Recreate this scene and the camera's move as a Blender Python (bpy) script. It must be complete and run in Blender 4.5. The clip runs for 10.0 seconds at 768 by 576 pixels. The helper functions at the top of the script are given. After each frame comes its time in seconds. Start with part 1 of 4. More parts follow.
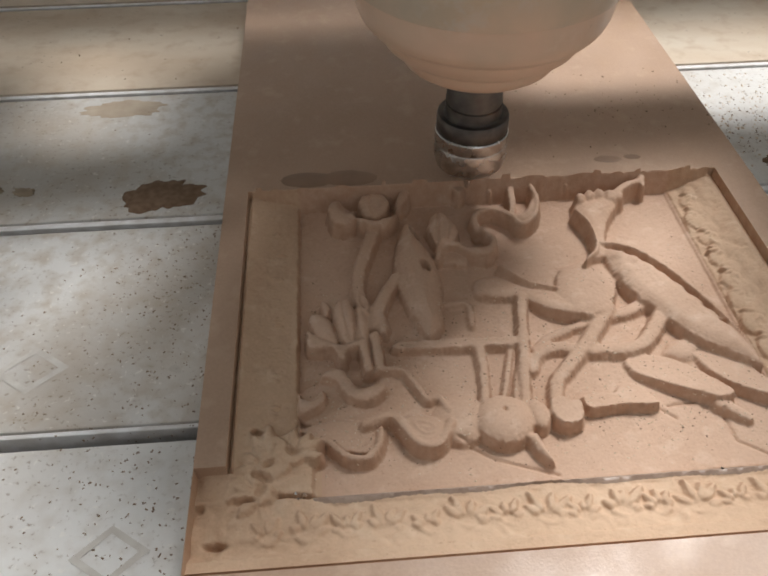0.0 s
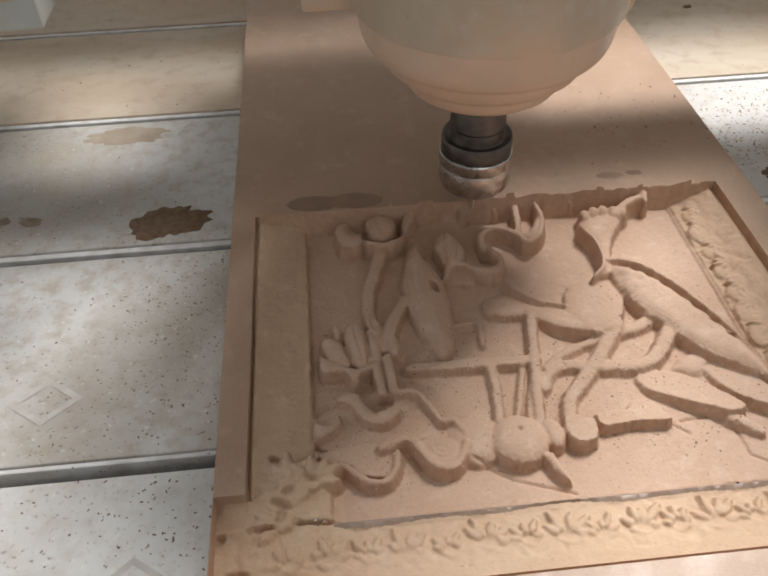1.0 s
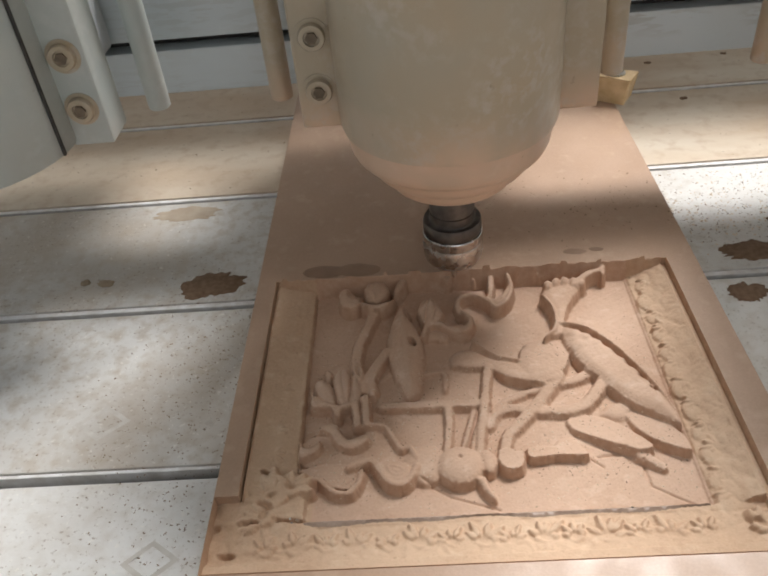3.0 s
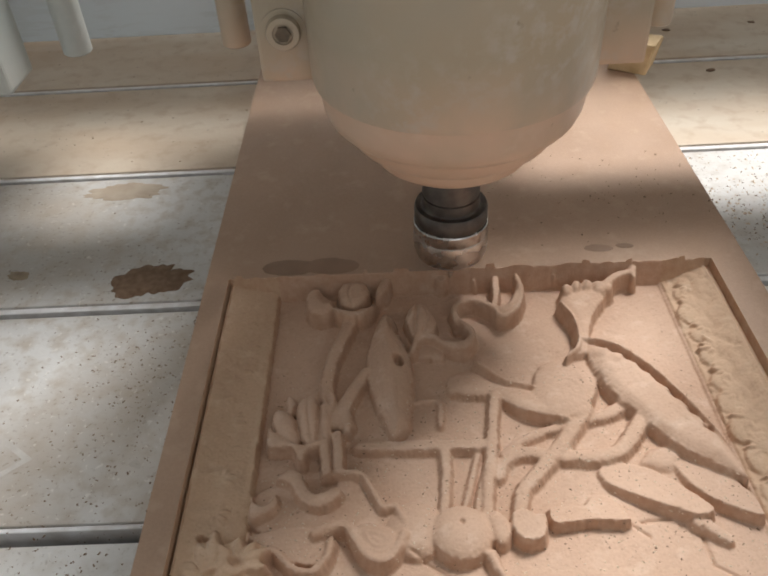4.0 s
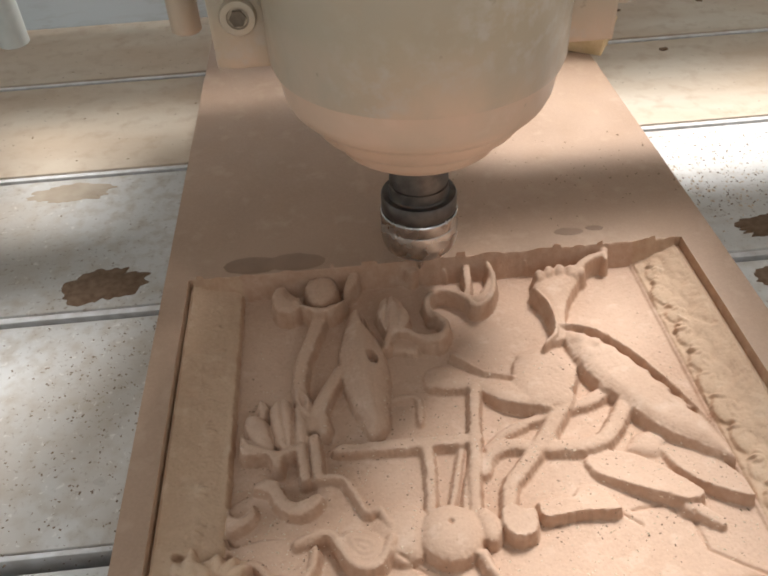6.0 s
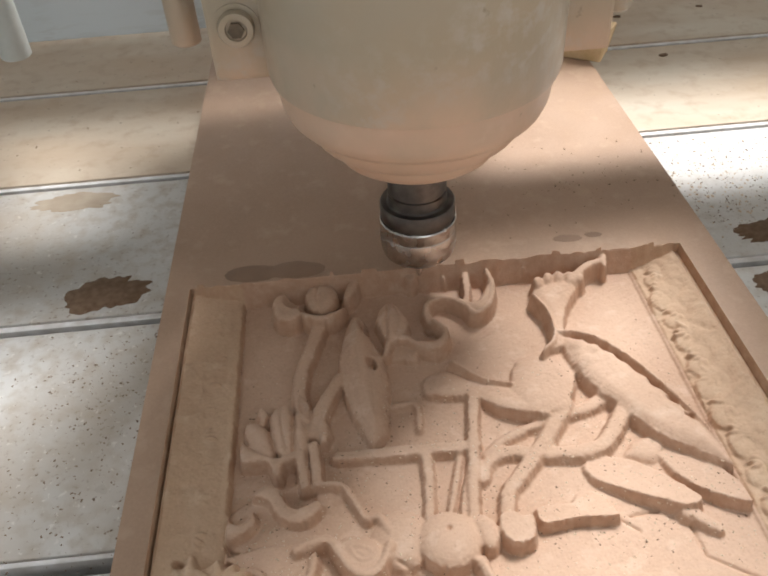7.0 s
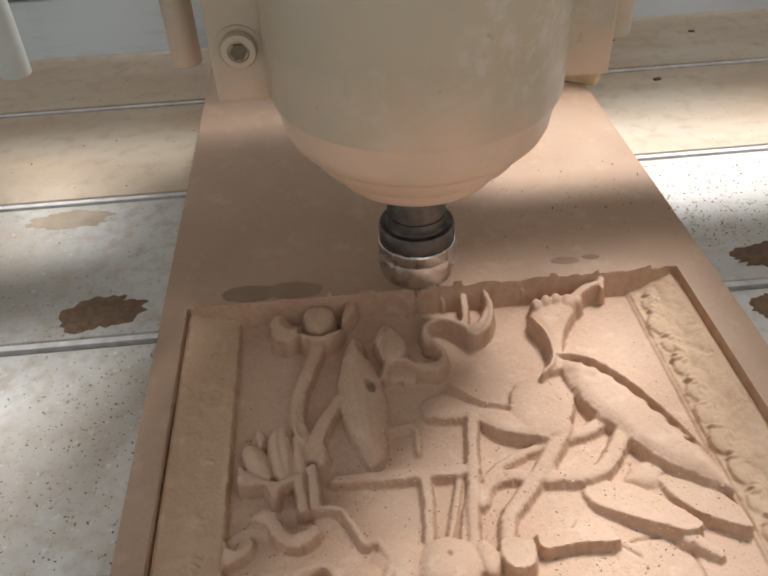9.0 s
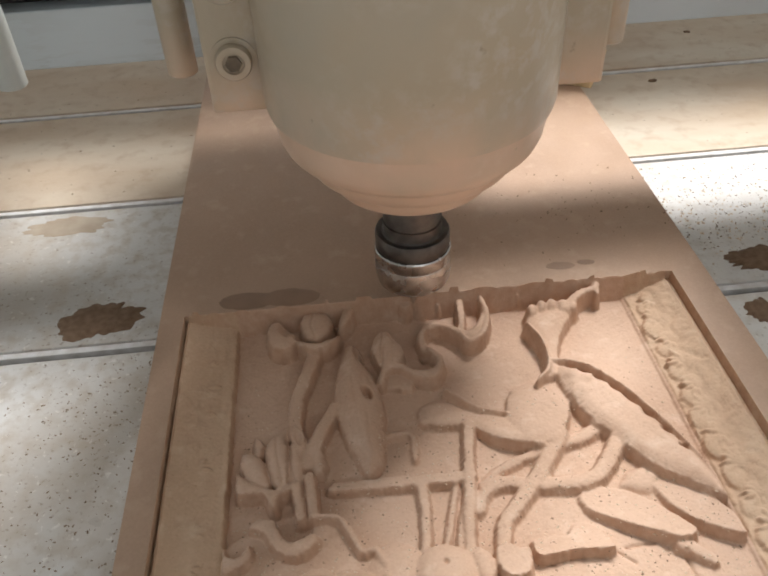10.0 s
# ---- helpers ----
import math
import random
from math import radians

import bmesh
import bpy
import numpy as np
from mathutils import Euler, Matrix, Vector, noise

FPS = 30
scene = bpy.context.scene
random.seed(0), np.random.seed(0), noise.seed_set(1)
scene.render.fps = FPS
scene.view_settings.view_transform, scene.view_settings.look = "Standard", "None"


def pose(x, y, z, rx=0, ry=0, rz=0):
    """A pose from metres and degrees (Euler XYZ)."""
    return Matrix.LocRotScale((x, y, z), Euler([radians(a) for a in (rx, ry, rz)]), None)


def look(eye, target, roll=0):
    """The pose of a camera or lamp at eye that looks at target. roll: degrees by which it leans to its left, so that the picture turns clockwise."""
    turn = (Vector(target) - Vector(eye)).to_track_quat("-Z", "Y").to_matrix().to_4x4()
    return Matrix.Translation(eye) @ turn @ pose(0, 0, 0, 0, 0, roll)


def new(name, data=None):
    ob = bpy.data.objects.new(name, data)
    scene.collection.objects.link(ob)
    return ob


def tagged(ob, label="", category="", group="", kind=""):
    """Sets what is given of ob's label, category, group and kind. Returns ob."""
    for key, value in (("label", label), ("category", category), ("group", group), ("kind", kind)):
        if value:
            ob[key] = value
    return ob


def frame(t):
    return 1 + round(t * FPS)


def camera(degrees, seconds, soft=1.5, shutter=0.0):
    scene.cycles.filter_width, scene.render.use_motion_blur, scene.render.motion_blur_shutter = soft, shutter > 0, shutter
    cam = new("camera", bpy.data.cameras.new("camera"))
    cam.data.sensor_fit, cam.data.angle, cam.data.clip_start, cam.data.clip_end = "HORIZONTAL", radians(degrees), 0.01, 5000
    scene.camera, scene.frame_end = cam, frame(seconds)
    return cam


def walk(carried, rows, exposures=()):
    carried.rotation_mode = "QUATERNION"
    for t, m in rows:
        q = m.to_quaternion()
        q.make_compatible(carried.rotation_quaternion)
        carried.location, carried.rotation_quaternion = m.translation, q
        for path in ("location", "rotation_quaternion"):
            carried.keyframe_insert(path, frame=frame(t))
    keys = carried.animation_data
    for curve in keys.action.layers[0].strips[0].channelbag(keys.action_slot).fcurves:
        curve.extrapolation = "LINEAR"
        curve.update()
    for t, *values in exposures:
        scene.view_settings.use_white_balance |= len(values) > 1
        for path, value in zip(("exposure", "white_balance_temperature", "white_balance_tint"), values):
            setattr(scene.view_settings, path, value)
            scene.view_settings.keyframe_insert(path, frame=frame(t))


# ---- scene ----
cam = camera(54.0, 10.0, 2.0)
PATH = [
    (0, (0.062, -0.41, 0.333), (0.16, 1.003, -1.079), -0.6),
    (0.5, (0.051, -0.418, 0.356), (0.126, 0.992, -1.06), -1.4),
    (1, (0.053, -0.407, 0.34), (0.168, 1.026, -1.05), -1.6),
    (1.5, (0.089, -0.407, 0.336), (0.359, 1.036, -1.021), -1.5),
    (1.7, (0.102, -0.415, 0.352), (0.352, 1.023, -1.016), -3.1),
    (2, (0.123, -0.443, 0.372), (0.235, 1.038, -0.967), -7.1),
    (2.5, (0.126, -0.489, 0.418), (0.072, 1.029, -0.883), -7.3),
    (2.7, (0.126, -0.504, 0.418), (0.036, 1.052, -0.835), -6.9),
    (3.8, (0.113, -0.405, 0.349), (0.031, 1.115, -0.947), -4.3),
    (4, (0.114, -0.389, 0.341), (0.072, 1.131, -0.958), -3.6),
    (4.5, (0.113, -0.38, 0.324), (0.175, 1.151, -0.961), -2.2),
    (5, (0.104, -0.375, 0.328), (0.198, 1.132, -0.984), -2.1),
    (5.5, (0.102, -0.374, 0.33), (0.195, 1.123, -0.994), -2.6),
    (7, (0.107, -0.376, 0.334), (0.177, 1.133, -0.977), -3.7),
    (7.5, (0.106, -0.374, 0.337), (0.183, 1.136, -0.973), -3.5),
    (8, (0.105, -0.372, 0.34), (0.187, 1.137, -0.97), -3.3),
    (8.5, (0.104, -0.371, 0.34), (0.194, 1.145, -0.96), -3.2),
    (9, (0.102, -0.373, 0.335), (0.203, 1.163, -0.941), -2.6),
    (9.5, (0.102, -0.372, 0.34), (0.208, 1.158, -0.944), -2.7),
    (10, (0.104, -0.371, 0.342), (0.207, 1.159, -0.943), -2.9),
]
walk(cam, [(t, look(eye, target, roll)) for t, eye, target, roll in PATH],
     [(0.0, -0.38), (0.5, -0.45), (1.0, -0.22), (2.0, -0.16), (2.7, -0.22), (4.0, -0.2), (4.5, 0.1), (5.5, 0.14), (7.5, 0.12), (10.0, 0.05)])

# ---- light ----
world = bpy.data.worlds.new("sky")
world.use_nodes = True
scene.world = world
wn = world.node_tree.nodes
sky = wn.new("ShaderNodeTexSky")
sky.sky_type, sky.sun_disc = "NISHITA", False
sky.sun_elevation, sky.sun_rotation = radians(40), radians(70)
wn["Background"].inputs[1].default_value = 0.08
world.node_tree.links.new(sky.outputs[0], wn["Background"].inputs[0])


def area_light(name, eye, target, sx, sy, watts, tint):
    lamp = bpy.data.lights.new(name, "AREA")
    lamp.shape, lamp.size, lamp.size_y, lamp.energy, lamp.color = "RECTANGLE", sx, sy, watts, tint
    ob = new(name, lamp)
    ob.matrix_world = look(eye, target)
    return ob


area_light("daylight_from_roof_window", (1.22, 1.50, 3.3), (0.1, 0.0, 0.0), 1.25, 0.85, 238, (1.0, 0.975, 0.957))
# two added fill lamps, left and front; the walls there have no openings
area_light("cool_fill_from_left", (-3.1, 0.5, 1.3), (0, 0.3, 0.2), 2.0, 2.0, 36, (0.82, 0.91, 1.0))
area_light("soft_fill_from_front", (0.6, -3.3, 2.2), (0.1, 0, 0.2), 2.2, 1.2, 9, (0.95, 0.97, 1.0))

# ---- materials ----


class Nodes:
    """A material with a few shorthands for its node tree."""

    def __init__(self, name, rough=0.6, metal=0.0):
        self.mat = bpy.data.materials.new(name)
        self.mat.use_nodes = True
        self.tree = self.mat.node_tree
        self.bsdf = self.tree.nodes["Principled BSDF"]
        self.bsdf.inputs["Roughness"].default_value = rough
        self.bsdf.inputs["Metallic"].default_value = metal
        self.place = self.node("ShaderNodeNewGeometry").outputs["Position"]

    def node(self, kind, **props):
        n = self.tree.nodes.new(kind)
        for key, value in props.items():
            if key in n.inputs:
                self.put(value, n.inputs[key])
        return n

    def put(self, value, socket):
        if isinstance(value, bpy.types.NodeSocket):
            self.tree.links.new(value, socket)
        else:
            socket.default_value = value

    def noise(self, scale, detail=4.0, stretch=(1, 1, 1), distort=0.0):
        m = self.node("ShaderNodeMapping")
        self.put(self.place, m.inputs[0])
        m.inputs["Scale"].default_value = stretch
        n = self.node("ShaderNodeTexNoise", Scale=scale, Detail=detail, Distortion=distort)
        self.put(m.outputs[0], n.inputs["Vector"])
        return n.outputs["Fac"]

    def spots(self, scale):
        n = self.node("ShaderNodeTexVoronoi", Scale=scale)
        self.put(self.place, n.inputs["Vector"])
        return n.outputs["Distance"]

    def ramp(self, fac, lo, hi, a=0.0, b=1.0):
        n = self.node("ShaderNodeMapRange")
        self.put(fac, n.inputs[0])
        for k, v in enumerate((lo, hi, a, b)):
            n.inputs[1 + k].default_value = v
        return n.outputs[0]

    def mix(self, fac, a, b):
        n = self.tree.nodes.new("ShaderNodeMix")
        n.data_type = "RGBA"
        self.put(fac, n.inputs[0])
        self.put(a if isinstance(a, bpy.types.NodeSocket) else (*a, 1), n.inputs[6])
        self.put(b if isinstance(b, bpy.types.NodeSocket) else (*b, 1), n.inputs[7])
        return n.outputs[2]

    def times(self, a, b):
        n = self.tree.nodes.new("ShaderNodeMath")
        n.operation = "MULTIPLY"
        self.put(a, n.inputs[0])
        self.put(b, n.inputs[1])
        return n.outputs[0]

    def colour(self, c):
        self.put(c if isinstance(c, bpy.types.NodeSocket) else (*c, 1), self.bsdf.inputs["Base Color"])

    def rough(self, fac):
        self.put(fac, self.bsdf.inputs["Roughness"])

    def bump(self, height, strength, distance):
        n = self.node("ShaderNodeBump", Strength=strength, Distance=distance)
        self.put(height, n.inputs["Height"])
        self.put(n.outputs[0], self.bsdf.inputs["Normal"])


def mdf_material():
    m = Nodes("mdf", 0.62)
    c = m.mix(m.ramp(m.noise(9, 3), 0.3, 0.7), (0.45, 0.305, 0.215), (0.38, 0.25, 0.172))
    c = m.mix(m.ramp(m.noise(700, 2), 0.35, 0.75, 0, 0.25), c, (0.56, 0.39, 0.27))
    c = m.mix(m.ramp(m.noise(70, 5), 0.56, 0.75, 0, 0.5), c, (0.54, 0.39, 0.28))
    m.colour(c)
    m.rough(m.ramp(m.noise(40, 3), 0.3, 0.7, 0.33, 0.5))
    m.bump(m.noise(900, 3), 0.25, 0.0004)
    return m.mat


def carved_material(name, pale, deep, fleck):
    """Freshly cut fibreboard: mottled, torn in places, with dust lying on it."""
    m = Nodes(name, 0.8)
    c = m.mix(m.ramp(m.noise(14, 4), 0.3, 0.7), pale, deep)
    c = m.mix(m.ramp(m.noise(600, 2), 0.4, 0.8, 0, 0.4), c, (0.68, 0.48, 0.34))
    c = m.mix(m.ramp(m.noise(90, 6), 0.55, 0.72, 0, 0.6), c, fleck)
    c = m.mix(m.ramp(m.noise(480, 4), 0.62, 0.72, 0, 0.35), c, (0.38, 0.23, 0.145))
    c = m.mix(m.times(m.ramp(m.noise(38, 5), 0.52, 0.70), m.ramp(m.noise(260, 4), 0.40, 0.65, 0, 0.5)), c, (0.47, 0.30, 0.20))
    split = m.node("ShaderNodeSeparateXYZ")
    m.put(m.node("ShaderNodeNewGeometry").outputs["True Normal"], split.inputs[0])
    # steep walls browned by slope: rough-cut fibre, with their shade painted in
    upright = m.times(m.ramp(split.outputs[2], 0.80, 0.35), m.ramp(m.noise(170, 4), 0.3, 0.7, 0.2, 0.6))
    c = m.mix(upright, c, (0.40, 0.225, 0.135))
    m.colour(c)
    m.bump(m.mix(0.45, m.noise(620, 5), m.noise(110, 3, (0.2, 0.2, 9))), 0.6, 0.0008)
    return m.mat


def plank_material(name, soil):
    """Off-white plastic, mottled with ground-in dust and specked with crumbs."""
    m = Nodes(name, 0.5)
    split = m.node("ShaderNodeSeparateXYZ")
    m.put(m.place, split.inputs[0])
    dust_and_shade = m.ramp(split.outputs[0], 0.30, 0.42, soil, 0.25)  # paler beyond the panel: less dust, and its stronger light painted in
    c = m.mix(m.times(m.ramp(m.noise(6, 5), 0.35, 0.65, 0.2, 0.9), dust_and_shade), (0.70, 0.70, 0.685), (0.43, 0.41, 0.375))
    c = m.mix(m.times(m.ramp(m.noise(3.2, 3), 0.48, 0.68), m.times(m.ramp(m.noise(26, 6), 0.3, 0.75, 0.2, 0.85), dust_and_shade)), c, (0.40, 0.31, 0.22))
    c = m.mix(m.times(m.ramp(m.noise(85, 6), 0.45, 0.7, 0, 0.75), dust_and_shade), c, (0.42, 0.36, 0.29))
    c = m.mix(m.times(m.ramp(m.noise(340, 3), 0.61, 0.69), m.ramp(m.noise(12, 3), 0.4, 0.65, 0.2, 0.9)), c, (0.22, 0.17, 0.125))
    c = m.mix(m.ramp(m.noise(230, 3, distort=0.5), 0.64, 0.70, 0, 0.5), c, (0.74, 0.72, 0.67))
    m.colour(c)
    m.rough(m.ramp(m.noise(16, 4), 0.3, 0.7, 0.27, 0.5))
    m.bump(m.noise(260, 5), 0.25, 0.0007)
    return m.mat


def dusted_plank_material():
    """The far planks lie under a film of tan dust."""
    m = Nodes("dust_covered_bed", 0.55)
    c = m.mix(m.ramp(m.noise(7, 5, (0.6, 2, 1)), 0.35, 0.65), (0.53, 0.415, 0.300), (0.60, 0.525, 0.425))
    c = m.mix(m.ramp(m.noise(3.5, 4, (1, 1.6, 1)), 0.5, 0.62, 0, 0.55), c, (0.43, 0.315, 0.215))
    c = m.mix(m.ramp(m.noise(5.5, 5, (0.5, 1.5, 1)), 0.56, 0.68, 0, 0.6), c, (0.66, 0.61, 0.52))
    c = m.mix(m.ramp(m.noise(60, 5), 0.5, 0.7, 0, 0.6), c, (0.45, 0.335, 0.235))
    c = m.mix(m.ramp(m.spots(90), 0.04, 0.09, 0.8, 0), c, (0.2, 0.14, 0.1))
    m.colour(c)
    m.bump(m.noise(260, 4), 0.3, 0.0006)
    return m.mat


def clean_material():
    """Glossy film, slightly crinkled, flecked and browned towards the clamp's end."""
    m = Nodes("glossy_crinkled_sheet", 0.1)
    x = m.node("ShaderNodeSeparateXYZ")
    m.put(m.place, x.inputs[0])
    dirt = m.times(m.ramp(m.noise(150, 5, (0.30, 1, 1.7)), 0.50, 0.55), m.ramp(m.noise(13, 4, (0.5, 1, 1)), 0.42, 0.60))
    dirt = m.times(dirt, m.ramp(x.outputs[0], -0.02, 0.38, 0.15, 1.0))
    m.colour(m.mix(dirt, (0.50, 0.55, 0.575), (0.25, 0.19, 0.14)))
    m.rough(m.ramp(dirt, 0, 1, 0.10, 0.45))
    m.bump(m.noise(55, 4, (0.35, 1, 1.3)), 0.16, 0.004)
    return m.mat


def metal_material(name, colour, rough, worn):
    m = Nodes(name, rough, 1.0)
    c = m.mix(m.ramp(m.noise(120, 5), 0.4, 0.7), colour, worn)
    m.colour(c)
    m.rough(m.ramp(m.noise(60, 4), 0.3, 0.7, rough * 0.7, rough * 1.4))
    m.bump(m.noise(500, 2, (0.1, 0.1, 4)), 0.1, 0.0003)
    return m.mat


def dusty_paint_material(name, dust, paint, bare, caked):
    """Grey enamel under sawdust, which lies thicker the lower it is on the casting."""
    m = Nodes(name, 0.55)
    z = m.node("ShaderNodeSeparateXYZ")
    m.put(m.place, z.inputs[0])
    c = m.mix(m.ramp(m.noise(16, 6), 0.3, 0.7), paint, dust)
    low = m.times(m.ramp(z.outputs[2], 0.200, 0.160), m.ramp(m.noise(22, 5), 0.35, 0.65, 0.15, 1.0))
    c = m.mix(low, c, caked)
    c = m.mix(m.times(m.ramp(m.noise(130, 7), 0.46, 0.66), m.ramp(m.noise(17, 4), 0.44, 0.62, 0, 0.55)), c, bare)
    c = m.mix(m.ramp(m.noise(75, 4), 0.70, 0.75, 0, 0.7), c, (0.24, 0.19, 0.13))
    m.colour(c)
    m.rough(m.ramp(m.noise(50, 4), 0.3, 0.7, 0.32, 0.6))
    m.bump(m.noise(300, 4), 0.2, 0.0005)
    return m.mat


def plain_material(name, a, b, scale, rough, metal=0.0):
    m = Nodes(name, rough, metal)
    m.colour(m.mix(m.ramp(m.noise(scale, 4), 0.35, 0.65), a, b))
    m.bump(m.noise(scale * 6, 3), 0.2, 0.0005)
    return m.mat


MDF = mdf_material()
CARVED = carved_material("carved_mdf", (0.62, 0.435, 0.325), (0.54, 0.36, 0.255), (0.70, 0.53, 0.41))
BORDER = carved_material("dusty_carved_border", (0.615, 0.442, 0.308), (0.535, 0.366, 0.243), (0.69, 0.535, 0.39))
PLANK = plank_material("dusty_plastic_bed", 1.0)
# same plastic with less soil: the light on the front planks painted in
FRONT_PLANK = plank_material("lit_front_bed", 0.45)
DUSTED = dusted_plank_material()
CLEAN = clean_material()
STEEL = metal_material("turned_steel", (0.60, 0.59, 0.58), 0.26, (0.42, 0.40, 0.38))
DARK_STEEL = metal_material("blackened_steel", (0.12, 0.11, 0.105), 0.48, (0.20, 0.185, 0.17))
CHROME = metal_material("bright_chrome", (0.72, 0.72, 0.71), 0.12, (0.55, 0.54, 0.52))
NOSE = dusty_paint_material("sawdust_on_spindle_nose", (0.72, 0.47, 0.33), (0.52, 0.41, 0.30), (0.74, 0.60, 0.50), (0.66, 0.46, 0.335))
CASTING = dusty_paint_material("dusty_grey_casting", (0.44, 0.35, 0.24), (0.39, 0.35, 0.275), (0.52, 0.49, 0.44), (0.66, 0.46, 0.325))
PALE_CASTING = dusty_paint_material("pale_grey_casting", (0.46, 0.48, 0.45), (0.42, 0.47, 0.46), (0.52, 0.54, 0.52), (0.45, 0.44, 0.40))
ALU = plain_material("aluminium_profile", (0.60, 0.60, 0.60), (0.45, 0.44, 0.43), 60, 0.38, 0.9)
SLOT_EDGE = plain_material("scuffed_slot_lip", (0.80, 0.80, 0.81), (0.62, 0.60, 0.58), 80, 0.4)
SAWDUST = plain_material("brown_sawdust", (0.15, 0.092, 0.054), (0.21, 0.135, 0.085), 240, 0.9)
PALE_SAWDUST = plain_material("thin_tan_sawdust", (0.27, 0.205, 0.14), (0.35, 0.28, 0.20), 160, 0.9)
SOCKET = plain_material("dust_filled_socket", (0.20, 0.15, 0.105), (0.13, 0.10, 0.07), 200, 0.8)
# black steel bar; also stands in for the shade inside slots and bores
BLACK = plain_material("black_steel_and_recess_shade", (0.02, 0.02, 0.02), (0.05, 0.045, 0.04), 90, 0.5)
PINE = plain_material("pine_offcut", (0.66, 0.50, 0.30), (0.52, 0.37, 0.2), 70, 0.65)
PLASTER = plain_material("workshop_plaster", (0.56, 0.56, 0.55), (0.47, 0.47, 0.46), 4, 0.9)
CONCRETE = plain_material("workshop_concrete", (0.30, 0.29, 0.27), (0.22, 0.21, 0.19), 5, 0.85)
PAINT = plain_material("machine_frame_paint", (0.50, 0.53, 0.54), (0.42, 0.44, 0.45), 20, 0.45)

# ---- building helpers ----


def thing(name, label, category, at=(0, 0, 0), group="", kind=""):
    ob = new(name)
    ob.matrix_world = pose(*at)
    ob.empty_display_size = 0.02
    return tagged(ob, label, category, group, kind)


def finish(bm, name, material, smooth=None):
    me = bpy.data.meshes.new(name)
    bm.normal_update()
    bm.to_mesh(me)
    bm.free()
    me.materials.append(material)
    if smooth is not None:
        me.shade_smooth()
        me.set_sharp_from_angle(angle=radians(smooth))
    return me


def part(name, bm, material, parent=None, label="", smooth=None):
    ob = new(name, finish(bm, name, material, smooth))
    if parent is not None:
        ob.parent = parent
    if label:
        ob["label"] = label
    return ob


def box(sx, sy, sz, at=(0, 0, 0), bevel=0.0, bm=None, segments=2):
    """A box whose base centre stands at the given place."""
    own = bmesh.new()
    bmesh.ops.create_cube(own, size=1.0)
    bmesh.ops.transform(own, matrix=Matrix.LocRotScale((at[0], at[1], at[2] + sz / 2), None, (sx, sy, sz)), verts=own.verts)
    if bevel:
        bmesh.ops.bevel(own, geom=list(own.edges), offset=bevel, segments=segments, affect="EDGES", profile=0.6)
    if bm is None:
        return own
    me = bpy.data.meshes.new("joined")
    own.to_mesh(me)
    own.free()
    bm.from_mesh(me)
    bpy.data.meshes.remove(me)
    return bm


def turned(profile, steps=48, bm=None, at=(0, 0, 0), turn=None):
    """A solid of revolution round z from (radius, height) pairs."""
    bm = bm or bmesh.new()
    m = Matrix.Translation(at) @ (turn or Matrix())
    rings = []
    for r, z in profile:
        if r < 1e-6:
            rings.append([bm.verts.new(m @ Vector((0, 0, z)))])
        else:
            rings.append([bm.verts.new(m @ Vector((r * math.cos(a), r * math.sin(a), z))) for a in (2 * math.pi * k / steps for k in range(steps))])
    for lo, hi in zip(rings, rings[1:]):
        for k in range(steps):
            q = (k + 1) % steps
            face = [lo[k % len(lo)], lo[q % len(lo)], hi[q % len(hi)], hi[k % len(hi)]]
            face = list(dict.fromkeys(face))
            if len(face) > 2:
                bm.faces.new(face)
    for ring, flip in ((rings[0], True), (rings[-1], False)):
        if len(ring) > 2:
            bm.faces.new(ring[::-1] if flip else ring)
    return bm


FACING = Matrix.Rotation(radians(90), 4, "X")


def bolt(parent, at, r, turn=None, label="dusty hex-socket cap bolt"):
    """A cap bolt with a hex socket; its head points along its own z."""
    m = Matrix.Translation(at) @ (turn or FACING)
    bm = turned([(r * 0.55, 0.004), (r * 0.6, 0.0055), (r * 0.92, 0.0055), (r, 0.004), (r, -0.001)][::-1], 24)
    bmesh.ops.transform(bm, matrix=m, verts=bm.verts)
    head = part("bolt", bm, CASTING, parent, label, 40)
    hexes = turned([(r * 0.40, 0.0), (r * 0.46, 0.0060)], 6)
    bmesh.ops.transform(hexes, matrix=m, verts=hexes.verts)
    part("socket", hexes, SOCKET, head, "dark hex socket")
    ring = turned([(r * 1.06, 0), (r * 1.3, 0), (r * 1.3, 0.0012), (r * 1.06, 0.0012)], 24)
    bmesh.ops.transform(ring, matrix=m, verts=ring.verts)
    part("washer", ring, CASTING, head, "", 40)
    return head


# ---- the room ----
ROOM = dict(x0=-3.2, x1=3.0, y0=-3.4, y1=3.6, z0=-0.85, z1=3.6)


def wall(name, sx, sy, sz, at, material=PLASTER):
    return tagged(part(name, box(sx, sy, sz, at), material), kind="structure")


